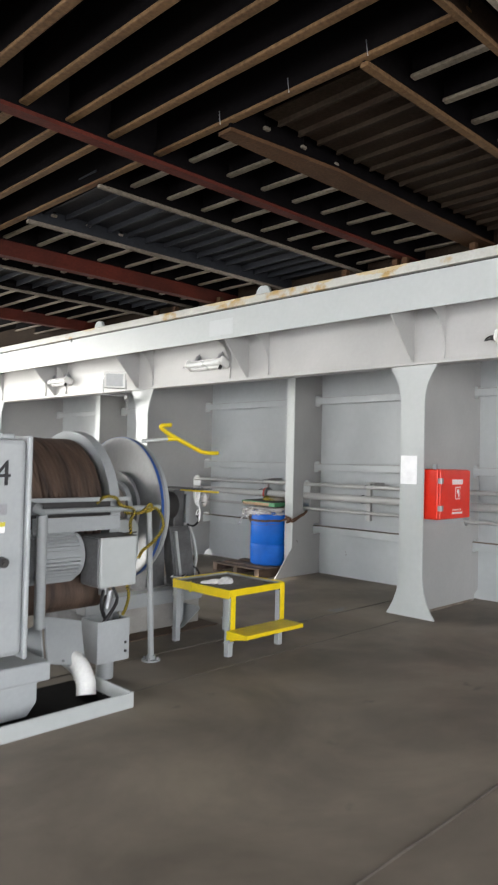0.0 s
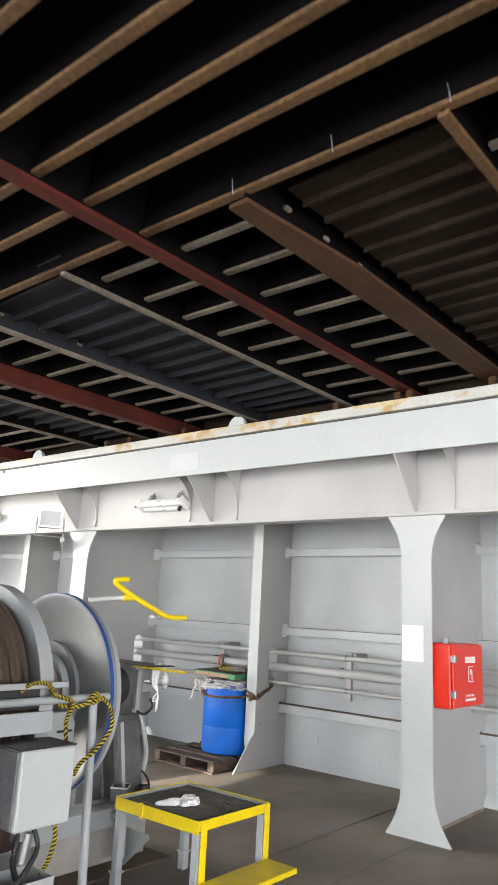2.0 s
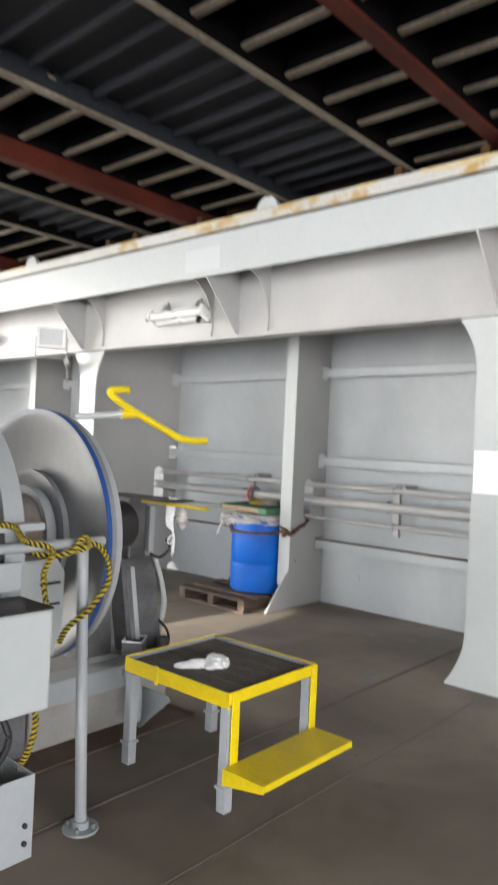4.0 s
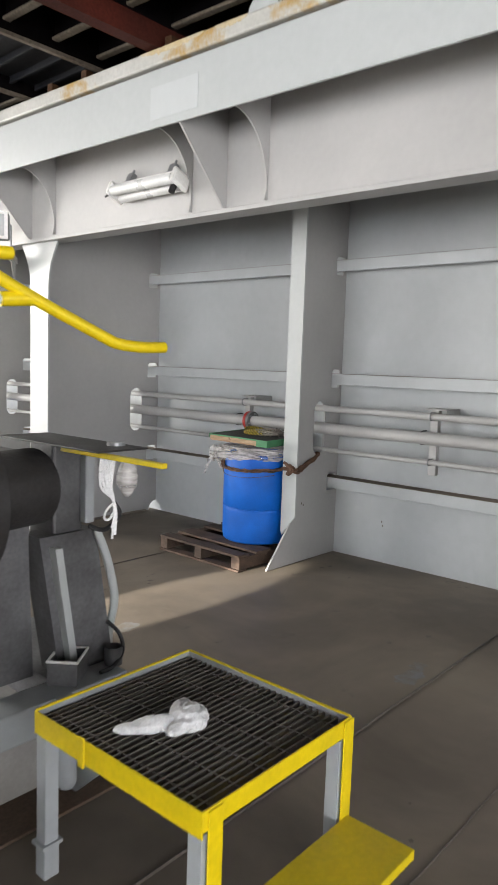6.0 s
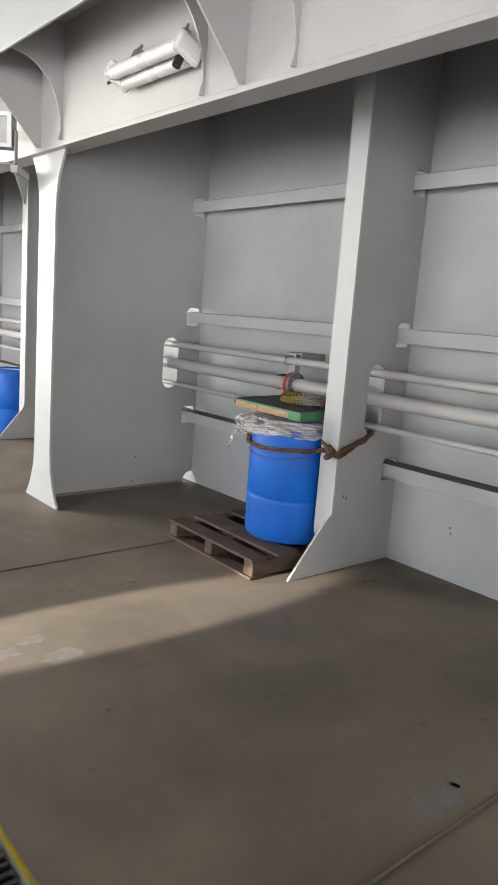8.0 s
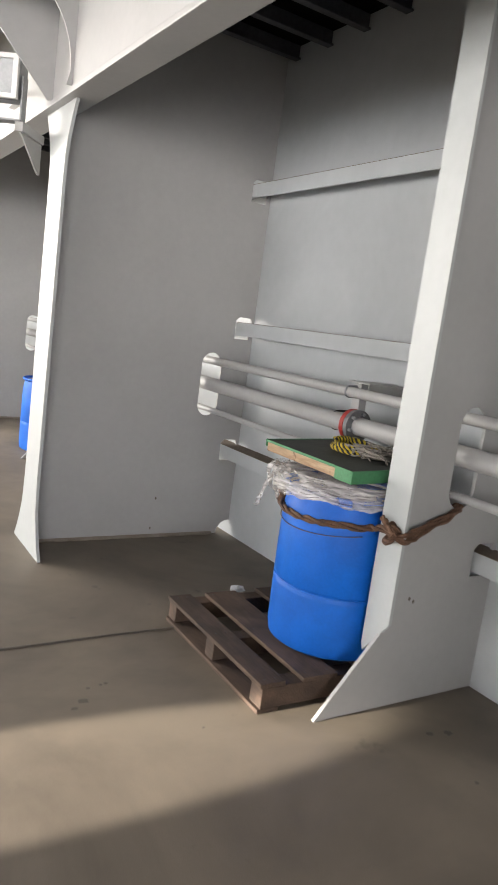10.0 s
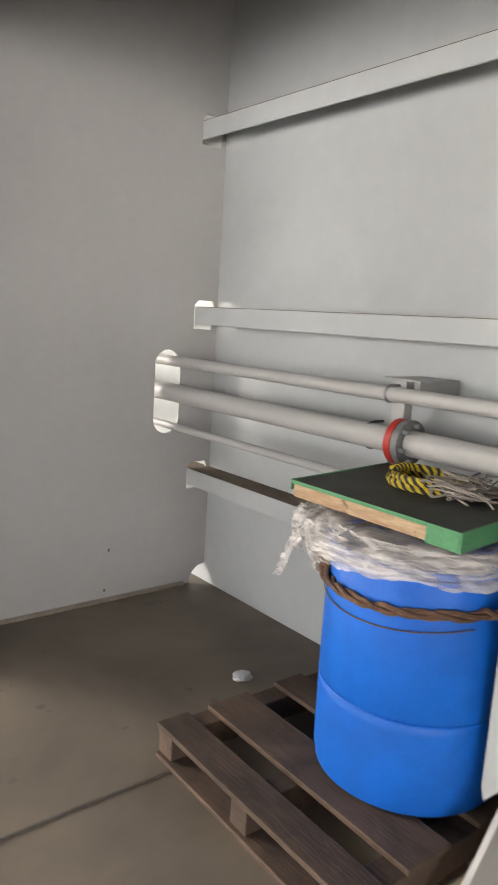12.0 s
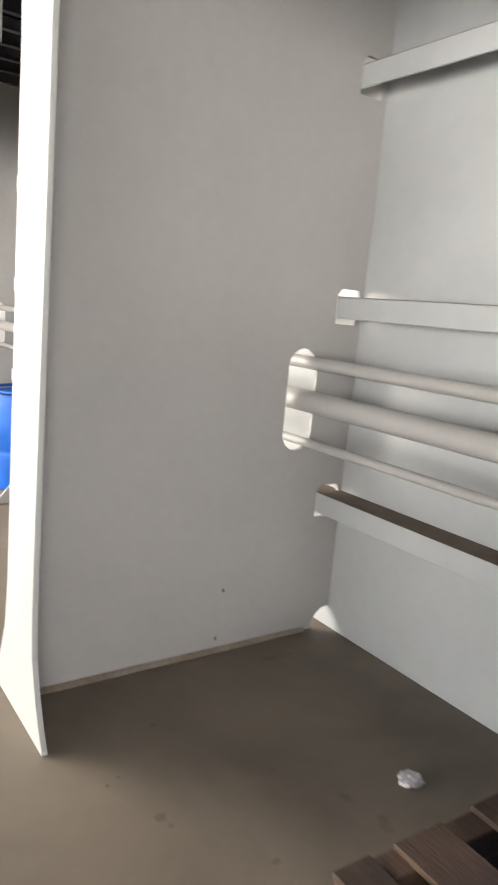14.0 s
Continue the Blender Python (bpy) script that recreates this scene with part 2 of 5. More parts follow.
M_DUST = material("brown_deck_dust", (0.19, 0.15, 0.115), 0.9, second=(0.13, 0.10, 0.075), scale=6, fine=110, bump=0.3, grain=0.15)
M_TOE = material("dusty_weld_paint", (0.2736, 0.2432, 0.2052), 0.6, second=(0.1672, 0.1292, 0.095), scale=7, fine=80, bump=0.5, grain=0.12)
M_BAY_BEAM = material("dark_blue_grey_beam", (0.075, 0.08, 0.095), 0.6, second=(0.04, 0.042, 0.05), scale=2.2, fine=40, bump=0.4, grain=0.2)
M_RUST_STAIN = material("yellow_rust_stain", (0.4256, 0.3268, 0.152), 0.6, second=(0.456, 0.418, 0.3192), scale=9, fine=60, mix=0.5, bump=0.2, grain=0.1)
M_OPAL = material("floodlight_glass", (0.74, 0.76, 0.77), 0.2, scale=9, fine=60, transmission=0.3)

# ---- mesh helpers ----


def box(bm, x0, x1, y0, y1, z0, z1, bevel=0.0, m=None):
    c = bmesh.ops.create_cube(bm, size=1.0)
    vs = c["verts"]
    for v in vs:
        v.co = Vector(((x0 + x1) / 2 + v.co.x * (x1 - x0), (y0 + y1) / 2 + v.co.y * (y1 - y0), (z0 + z1) / 2 + v.co.z * (z1 - z0)))
    es = list({e for v in vs for e in v.link_edges})
    if bevel:
        r = bmesh.ops.bevel(bm, geom=es, offset=bevel, segments=2, affect="EDGES", profile=0.5)
        vs = list({v for f in r["faces"] for v in f.verts} | {v for v in vs if v.is_valid})
    if m is not None:
        bmesh.ops.transform(bm, matrix=m, verts=vs)
    return bm


def cyl(bm, p0, p1, r0, r1=None, seg=20, caps=True):
    p0, p1 = Vector(p0), Vector(p1)
    r1 = r0 if r1 is None else r1
    d = p1 - p0
    q = d.to_track_quat("Z", "Y").to_matrix().to_4x4()
    bmesh.ops.create_cone(bm, cap_ends=caps, segments=seg, radius1=r0, radius2=r1, depth=d.length,
                          matrix=Matrix.Translation((p0 + p1) / 2) @ q)
    return bm


def tube(bm, pts, r, seg=8, closed=False):
    """A round rod along a run of points."""
    pts = [Vector(p) for p in pts]
    n = len(pts)
    rings = []
    up = Vector((0.13, 0.21, 0.97)).normalized()
    for i, p in enumerate(pts):
        a = pts[(i - 1) % n] if closed or i else p
        b = pts[(i + 1) % n] if closed or i < n - 1 else p
        d = (b - a).normalized()
        u = d.cross(up)
        if u.length < 0.05:
            u = d.cross(Vector((1, 0, 0)))
        u.normalize()
        w = u.cross(d)
        rr = r[i] if isinstance(r, (list, tuple)) else r
        rings.append([bm.verts.new(p + (u * math.cos(k * math.tau / seg) + w * math.sin(k * math.tau / seg)) * rr) for k in range(seg)])
    for i in range(n if closed else n - 1):
        a, b = rings[i], rings[(i + 1) % n]
        for k in range(seg):
            bm.faces.new((a[k], a[(k + 1) % seg], b[(k + 1) % seg], b[k]))
    if not closed:
        bm.faces.new(rings[0])
        bm.faces.new(list(reversed(rings[-1])))
    return bm


def smooth_path(pts, steps=6, closed=False):
    """A flowing run through the points."""
    pts = [Vector(p) for p in pts]
    n, out = len(pts), []
    for i in range(n if closed else n - 1):
        p = [pts[(i + k) % n] if closed else pts[min(max(i + k, 0), n - 1)] for k in (-1, 0, 1, 2)]
        for s in range(steps):
            t = s / steps
            out.append(0.5 * (2 * p[1] + (p[2] - p[0]) * t + (2 * p[0] - 5 * p[1] + 4 * p[2] - p[3]) * t * t + (3 * p[1] - p[0] - 3 * p[2] + p[3]) * t ** 3))
    if not closed:
        out.append(pts[-1])
    return out


def plate(bm, outline, holes, axis, a, b):
    """A flat plate with holes: outline in the two other axes, from a to b along axis."""
    from mathutils.geometry import tessellate_polygon
    loops = [outline] + list(holes)
    flat = [p for lo in loops for p in lo]

    def at(p, w):
        if axis == "x":
            return Vector((w, p[0], p[1]))
        if axis == "y":
            return Vector((p[0], w, p[1]))
        return Vector((p[0], p[1], w))
    va = [bm.verts.new(at(p, a)) for p in flat]
    vb = [bm.verts.new(at(p, b)) for p in flat]
    for tri in tessellate_polygon([[Vector((p[0], p[1], 0)) for p in lo] for lo in loops]):
        for vs in ((va, 0), (vb, 1)):
            f = [vs[0][i] for i in (tri if vs[1] else reversed(tri))]
            try:
                bm.faces.new(f)
            except ValueError:
                pass
    k = 0
    for lo in loops:
        n = len(lo)
        for i in range(n):
            bm.faces.new((va[k + i], va[k + (i + 1) % n], vb[k + (i + 1) % n], vb[k + i]))
        k += n
    bmesh.ops.recalc_face_normals(bm, faces=bm.faces)
    return bm


def stadium(cx, cz, w, h, n=8):
    """An upright slot with round ends."""
    r = w / 2
    pts = [(cx + r * math.cos(math.pi * i / n), cz + h / 2 - r + r * math.sin(math.pi * i / n)) for i in range(n + 1)]
    return pts + [(cx - r * math.cos(math.pi * i / n), cz - h / 2 + r - r * math.sin(math.pi * i / n)) for i in range(n + 1)]


def mesh_object(name, bm, mat, smooth=False):
    me = bpy.data.meshes.new(name)
    bm.normal_update()
    bm.to_mesh(me)
    bm.free()
    me.materials.append(mat)
    if smooth:
        me.shade_smooth()
        me.set_sharp_from_angle(angle=radians(40))
    return new(name, me)


def part(name, bm, mat, parent, label="", smooth=False):
    ob = mesh_object(name, bm, mat, smooth)
    ob.parent = parent
    return tagged(ob, label)


def thing(name, label, category, loc=(0, 0, 0), group="", kind=""):
    ob = new(name)
    ob.location = loc
    ob.empty_display_size = 0.1
    return tagged(ob, label, category, group, kind)


def structure(name, bm, mat, label, category, smooth=False):
    return tagged(mesh_object(name, bm, mat, smooth), label, category, kind="structure")


def B():
    return bmesh.new()


# ---- the large structure ----
HULL = 6.94                     # inner face of the ship's side
FRAMES_DEEP = (-5.52, -0.94, 3.64, 8.22, 12.8)      # deep web frames with pillars
FRAMES_SMALL = (-3.2, 1.38, 5.968, 10.54)
Y0, Y1 = -7.2, 15.2
X0 = -6.2
CEIL = 3.86

floor = structure("floor", box(B(), X0, HULL + 0.1, Y0, Y1, -0.12, 0), M_FLOOR, "grey-brown painted steel deck, scuffed and stained", "floor")
for y, x0, x1, h in ((4.20, -2.0, 6.9, 0.007), (6.88, -2.0, 5.95, 0.007), (3.60, 1.2, 5.3, 0.004), (1.35, -2.0, 6.9, 0.006), (-1.3, -3.0, 6.9, 0.006)):
    bm = B()
    n = 60
    tube(bm, [(x0 + (x1 - x0) * i / n, y + 0.006 * noise.noise(Vector((i * 0.4, y, 0))), 0.0) for i in range(n + 1)], h, seg=6)
    part("weld_seam", bm, M_SEAM, floor)

wall = structure("wall_hull", box(B(), HULL, HULL + 0.1, Y0, Y1, 0, CEIL), M_HULL, "light grey painted hull plating of the ship's side", "wall")
for z in (2.298, 1.397, 0.55):
    bm = B()
    box(bm, HULL - 0.125, HULL, Y0, Y1, z + 0.088, z + 0.1)
    box(bm, HULL - 0.137, HULL - 0.125, Y0, Y1, z + 0.012, z + 0.1, 0.003)
    bar = part("longitudinal_stiffener", bm, M_HULL, wall)
    part("dust_layer", box(B(), HULL - 0.136, HULL, Y0, Y1, z + 0.1, z + 0.102), M_DUST, bar, "brown dust lying on the ledge")
bm = B()
box(bm, X0, HULL, Y1, Y1 + 0.1, 0, 0.95)
box(bm, X0, HULL, Y1, Y1 + 0.1, 3.1, CEIL)
box(bm, X0, -0.8, Y1, Y1 + 0.1, 0.95, 3.1)
box(bm, 3.2, HULL, Y1, Y1 + 0.1, 0.95, 3.1)
structure("wall_far", bm, M_HULL, "grey painted steel bulkhead with a long opening", "wall")
bm = B()
box(bm, X0, HULL, Y0 - 0.1, Y0, 0, 1.05)
box(bm, X0, HULL, Y0 - 0.1, Y0, 2.95, CEIL)
box(bm, X0, -3.6, Y0 - 0.1, Y0, 1.05, 2.95)
box(bm, 4.6, HULL, Y0 - 0.1, Y0, 1.05, 2.95)
structure("wall_end", bm, M_HULL, "grey painted steel end wall with a long opening", "wall")
bm = B()
box(bm, X0 - 0.1, X0, Y0, Y1, 0, 1.15)
box(bm, X0 - 0.1, X0, Y0, Y1, 3.05, CEIL)
for y in (Y0, 0.2, 7.6, Y1 - 0.4):
    box(bm, X0 - 0.1, X0, y, y + 0.4, 1.15, 3.05)
structure("wall_open_side", bm, M_HULL, "grey painted bulwark with long openings to the sea", "wall")


def web_holes():
    holes = [stadium(6.65, 1.062, 0.15, 0.43)]
    for z in (2.298, 1.397, 0.55):
        holes.append([(HULL - 0.145, z - 0.012), (HULL - 0.035, z - 0.012), (HULL - 0.02, z + 0.11), (HULL - 0.03, z + 0.135), (HULL - 0.12, z + 0.135), (HULL - 0.145, z + 0.11)])
    return holes


def arc(cx, cz, r, a0, a1, n=8):
    return [(cx + r * math.cos(radians(a0 + (a1 - a0) * i / n)), cz + r * math.sin(radians(a0 + (a1 - a0) * i / n))) for i in range(n + 1)]


BEAM_X, BEAM_Z = 5.445, 2.515
for y in FRAMES_DEEP:
    web_y = y
    p = thing("web_frame_pillar", "grey painted steel web frame with a flared face plate", "pillar", (BEAM_X, y, 0), kind="structure")
    bm = B()
    r = 0.10
    outline = [(5.50, 0.002), (HULL - r, 0.002)] + [(HULL - r * math.cos(radians(a)), r * math.sin(radians(a)) + 0.002) for a in (22, 45, 67)] + [(HULL, r), (HULL, CEIL), (5.50, CEIL)]
    plate(bm, outline, web_holes(), "y", y - 0.008, y + 0.008)
    w = part("web", bm, M_GREY, p)
    w.matrix_parent_inverse = p.matrix_basis.inverted()
    bm = B()
    h, f = 0.135, 0.27
    y = y + (-0.012 if y == 3.64 else -0.09)
    right = [(y - f, 0.0), (y - f, 0.012), (y - 0.23, 0.07), (y - 0.19, 0.15), (y - 0.15, 0.26), (y - h, 0.42),
             (y - h, 2.14), (y - 0.143, 2.24), (y - 0.17, 2.34), (y - 0.215, 2.43), (y - f, 2.52), (y - f, BEAM_Z)]
    left = [(2 * y - a, b) for a, b in reversed(right)]
    plate(bm, [(a, b + 0.001) for a, b in right + left], [], "x", 5.482, 5.50)
    w = part("face_plate", bm, M_COAM, p)
    w.matrix_parent_inverse = p.matrix_basis.inverted()
    # welded toe along the deck
    bm = B()
    tube(bm, [(5.52 + 0.04 * i, web_y - 0.008 + 0.002 * noise.noise(Vector((i * 0.7, y, 1))), 0.003) for i in range(33)], 0.018, 6)
    w = part("weld_toe", bm, M_TOE, p, "pale dusty weld along the deck")
    w.matrix_parent_inverse = p.matrix_basis.inverted()

for y in FRAMES_SMALL:
    p = thing("side_frame", "grey painted steel side frame with angle edge and sniped foot", "frame", (6.33, y, 0), kind="structure")
    bm = B()
    outline = [(6.045, 0.002), (HULL, 0.002), (HULL, CEIL), (6.335, CEIL), (6.335, 0.37), (6.325, 0.335)]
    plate(bm, outline, web_holes(), "y", y - 0.008, y + 0.008)
    w = part("web", bm, M_GREY, p)
    w.matrix_parent_inverse = p.matrix_basis.inverted()
    bm = B()
    plate(bm, [(y - 0.045, 0.385), (y + 0.08, 0.225), (y + 0.09, 0.26), (y + 0.09, CEIL), (y - 0.045, CEIL)], [], "x", 6.322, 6.338)
    w = part("flange", bm, M_COAM, p)
    w.matrix_parent_inverse = p.matrix_basis.inverted()

# longitudinal girder and hatch coaming
girder = thing("hatch_girder", "light grey longitudinal deck girder with brackets under the coaming", "girder", (BEAM_X, 0, BEAM_Z), kind="structure")


def gpart(name, bm, mat, label="", smooth=False):
    ob = part(name, bm, mat, girder, label, smooth)
    ob.matrix_parent_inverse = girder.matrix_basis.inverted()
    return ob


CX, CZ = 5.0, 2.962
gpart("web", box(B(), BEAM_X, BEAM_X + 0.016, Y0, Y1, BEAM_Z + 0.03, 3.30), M_GREY)
# Added up to the cover to block light; coloured dark for the unlit gap.
gpart("upper_web", box(B(), BEAM_X, BEAM_X + 0.016, Y0, Y1, 3.30, CEIL), M_RIB, "dark brown plating added above the coaming to keep light out")
gpart("bottom_flange", box(B(), BEAM_X - 0.012, BEAM_X + 0.15, Y0, Y1, BEAM_Z, BEAM_Z + 0.03, 0.004), M_GREY)
gpart("coaming_face", box(B(), CX, CX + 0.018, Y0, Y1, CZ, 3.30, 0.003), M_COAM)
gpart("coaming_top_plate", box(B(), CX + 0.018, BEAM_X, Y0, Y1, 3.27, 3.29), M_GREY)
gpart("coaming_lip", box(B(), CX - 0.02, CX + 0.10, Y0, Y1, 3.318, 3.41, 0.012), M_RUSTY_WHITE, "white painted lip with yellow-brown rust stains")
gpart("coaming_groove", box(B(), CX + 0.03, CX + 0.09, Y0, Y1, 3.29, 3.318), M_DARK)
for y in (5.3, 8.6):
    bm = B()
    plate(bm, [(y - 0.12, 3.41), (y + 0.12, 3.41)] + arc(y, 3.405, 0.105, 8, 172), [], "x", CX + 0.01, CX + 0.05)
    gpart("lifting_lug", bm, M_COAM, "rounded white lug")
for y in (3.47, 3.58, 4.18, 6.06, 6.19, 2.78, 6.9, 7.3):
    gpart("girder_rest", box(B(), CX + 0.03, CX + 0.09, y - 0.03, y + 0.03, 3.41, 3.49, 0.006), M_GIRDER2, "rusty brown rest under a girder end")
for k, (y, w, h) in enumerate(((3.70, 0.30, 0.05), (4.38, 0.10, 0.03), (5.98, 0.27, 0.04), (5.5, 0.12, 0.035), (8.8, 0.16, 0.035), (2.0, 0.18, 0.04))):
    n = 26
    top = [(y - w + 2 * w * i / n, 3.408 - 0.006 * abs(noise.noise(Vector((i * 0.9, k, 2))))) for i in range(n + 1)]
    low = [(y - w + 2 * w * i / n, 3.402 - h * abs(math.sin(math.pi * i / n)) ** 0.6 * (0.7 + 0.6 * noise.noise(Vector((i * 0.7, k, 0))))) for i in range(n, -1, -1)]
    gpart("rust_stain", plate(B(), top + low, [], "x", CX - 0.0215, CX - 0.0195), M_RUST_STAIN, "yellow-brown rust stain run down from the cover")
gpart("drain_hole", cyl(B(), (CX - 0.002, 9.31, 3.29), (CX + 0.004, 9.31, 3.29), 0.028, seg=16), M_BLACK, "small round drain hole")
gpart("repaint_patch", box(B(), CX - 0.002, CX, 5.76, 6.17, 3.01, 3.2), M_PATCH, "square patch of fresh grey paint")
for y in sorted(FRAMES_DEEP + FRAMES_SMALL):
    bm = B()
    plate(bm, [(CX + 0.02, CZ + 0.004), (BEAM_X - 0.03, BEAM_Z + 0.03), (BEAM_X, BEAM_Z + 0.03), (BEAM_X, 3.27), (CX + 0.02, 3.27)], [], "y", y - 0.042, y - 0.028)
    gpart("straight_bracket", bm, M_GREY)
    for dy in ((-0.38, 0.28) if y in FRAMES_SMALL else (-0.38,)):
        bm = B()
        curve = [(CX + 0.12 + 0.31 * math.sin(radians(a)), CZ + 0.06 - 0.40 * (1 - math.cos(radians(a)))) for a in range(0, 91, 10)]
        plate(bm, [(CX + 0.02, CZ + 0.09)] + curve + [(BEAM_X - 0.03, BEAM_Z + 0.04), (BEAM_X, BEAM_Z + 0.04), (BEAM_X, 3.27), (CX + 0.02, 3.27)], [], "y", y + dy - 0.006, y + dy + 0.006)
        gpart("curved_bracket", bm, M_GREY)

# deck over the side bays, unlit dark put into its colour, on close beams
BAY = 3.262
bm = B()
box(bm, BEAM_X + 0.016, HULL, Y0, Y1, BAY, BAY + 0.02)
structure("ceiling_bays", bm, M_PLATE, "shade-black deck underside above the side bays", "ceiling")
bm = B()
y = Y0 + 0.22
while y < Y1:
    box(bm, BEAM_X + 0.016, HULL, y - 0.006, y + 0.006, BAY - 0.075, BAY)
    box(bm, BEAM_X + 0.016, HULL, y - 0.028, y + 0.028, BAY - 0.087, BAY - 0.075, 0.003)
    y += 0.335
tagged(mesh_object("bay_deck_beams", bm, M_BAY_BEAM), "dark blue-grey beams under the side deck", "stiffeners", kind="structure")

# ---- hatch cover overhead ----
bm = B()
box(bm, X0, HULL, Y0, 11.0, CEIL, CEIL + 0.05)          # left open beyond, unseen, for the added overhead light
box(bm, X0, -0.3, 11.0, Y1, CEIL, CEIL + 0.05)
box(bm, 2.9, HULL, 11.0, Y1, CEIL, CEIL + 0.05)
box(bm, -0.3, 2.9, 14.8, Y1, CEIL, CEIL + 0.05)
structure("ceiling", bm, M_PLATE, "shade-black underside of the hatch cover", "ceiling")
EDGE = 2.165
SKEW = -1.6                                             # the cover lies a little askew on its coaming
cover = thing("hatch_cover", "hatch cover stiffened by grimy rust-brown bars", "hatch cover", (0, 0, 3.55), kind="structure")


def hatch_bar(x, a, b, z, half, mat):
    """One flat-topped bar of the cover; its web is black, shade put into the colour."""
    bar = part("stiffening_bar", box(B(), x - half, x + half, a, b, z, z + 0.022, 0.008), mat, cover)
    web = part("bar_web", box(B(), x - 0.007, x + 0.007, a, b, z + 0.022, CEIL), M_PLATE, bar, "shade-black web")
    bar.matrix_parent_inverse = cover.matrix_basis.inverted()
    return web


for x in [EDGE] + [1.805 - 0.295 * k for k in range(27)]:    # long bars on one side of the edge bar
    for a, b in ((Y0, 1.08), (1.335, 10.9)):
        hatch_bar(x, a, b, 3.55, 0.028, M_BAR)
for k in range(13):                                     # short bars between the girders
    for x, a, b in ((2.56 + 0.34 * k, 1.32, 1.87), (2.462 + 0.352 * k, 2.84, 4.30), (2.40 + 0.345 * k, 5.31, 6.95), (2.45 + 0.35 * k, 7.85, 10.9)):
        if x < HULL - 0.1:
            hatch_bar(x, a, b, 3.60, 0.026, M_BAR_GREY)


def cross_girder(name, y, w, z, mat, label, x0=EDGE, web_mat=None, taper=0.0):
    """A T-shaped girder across the cover; taper narrows its flange at the free end."""
    turn = pose(3.6, y, 0, 0, 0, SKEW)
    bm = B()
    a = x0 - 3.6
    outline = [(a, -w / 2 + taper), (a + 0.9, -w / 2), (1.86, -w / 2), (1.86, w / 2), (a, w / 2)]
    plate(bm, outline, [], "z", z, z + 0.024)
    bm.transform(turn)
    web = B()
    box(web, a, 1.86, -0.008, 0.008, z + 0.024, z + 0.16)
    web.transform(turn)
    high = B()
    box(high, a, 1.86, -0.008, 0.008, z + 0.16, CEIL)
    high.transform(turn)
    # Upper webs, and lower ones by default, are black for the shade there.
    tagged(mesh_object(name + "_upper_web", high, M_PLATE), "shade-black upper web of a hatch cover girder", "girder", kind="structure")
    tagged(mesh_object(name + "_web", web, web_mat or M_PLATE), "dark web of a hatch cover girder", "girder", kind="structure")
    return tagged(mesh_object(name, bm, mat), label, "girder", kind="structure")


def closed_panel(name, y0, y1, x0, step, mat, label, deep=0.065):
    """A closed panel between two girders, stiffened by thin uneven ribs."""
    turn = pose(3.6, 0.5 * (y0 + y1), 0, 0, 0, SKEW)
    h = 0.5 * (y1 - y0)
    bm = B()
    box(bm, x0 - 3.6, 1.86, -h, h, 3.64, 3.655)
    x, k = x0 - 3.6 + 0.12, 0
    while x < 1.8:
        low = 3.64 - deep * (0.8 + 0.35 * noise.noise(Vector((k * 1.7, y0, 0))))
        box(bm, x - 0.006, x + 0.006, -h + 0.01, h - 0.01, low + 0.008, 3.64)
        box(bm, x - 0.012, x + 0.012, -h + 0.01, h - 0.01, low, low + 0.008, 0.002)
        x, k = x + step * (1 + 0.12 * noise.noise(Vector((k * 2.3, 5, y0)))), k + 1
    bm.transform(turn)
    return tagged(mesh_object(name, bm, mat), label, "panel", kind="structure")


cross_girder("hatch_girder_brown", 2.84, 0.20, 3.50, M_GIRDER2, "broad rusty brown cross girder of the hatch cover", taper=0.09)
cross_girder("hatch_girder_red", 3.55, 0.09, 3.49, M_GIRDER, "narrow red-primed cross girder of the hatch cover", X0)
cross_girder("hatch_edge_bar", 4.24, 0.034, 3.52, M_BAR_GREY, "thin grimy edge bar of the hatch cover")
cross_girder("hatch_edge_bar", 1.865, 0.045, 3.52, M_BAR, "thin rust-brown edge bar of the hatch cover")
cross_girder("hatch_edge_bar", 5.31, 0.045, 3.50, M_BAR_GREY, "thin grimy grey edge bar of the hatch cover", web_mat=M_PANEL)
cross_girder("hatch_girder_red", 6.2, 0.10, 3.425, M_GIRDER, "deep red-primed cross girder of the hatch cover", X0, M_GIRDER)
cross_girder("hatch_edge_bar", 6.95, 0.034, 3.52, M_BAR_GREY, "thin grimy edge bar of the hatch cover")
cross_girder("hatch_edge_bar", 7.85, 0.034, 3.52, M_BAR_GREY, "thin grimy edge bar of the hatch cover")
cross_girder("hatch_girder_red", 9.3, 0.10, 3.45, M_GIRDER, "deep red-primed cross girder of the hatch cover", X0, M_GIRDER)
# the broad joint where two covers meet
cross_girder("hatch_joint_flange", 1.305, 0.03, 3.49, M_BAR, "rust-brown flange at the joint of two hatch covers", X0, M_RIB)
cross_girder("hatch_joint_flange", 1.145, 0.03, 3.49, M_BAR_GREY, "grimy grey flange at the joint of two hatch covers", X0, M_PLATE)
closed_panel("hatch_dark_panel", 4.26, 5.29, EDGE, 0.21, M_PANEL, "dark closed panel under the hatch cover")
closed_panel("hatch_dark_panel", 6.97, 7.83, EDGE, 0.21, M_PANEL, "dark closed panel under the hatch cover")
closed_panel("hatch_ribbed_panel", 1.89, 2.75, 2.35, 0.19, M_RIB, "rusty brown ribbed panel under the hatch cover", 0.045)
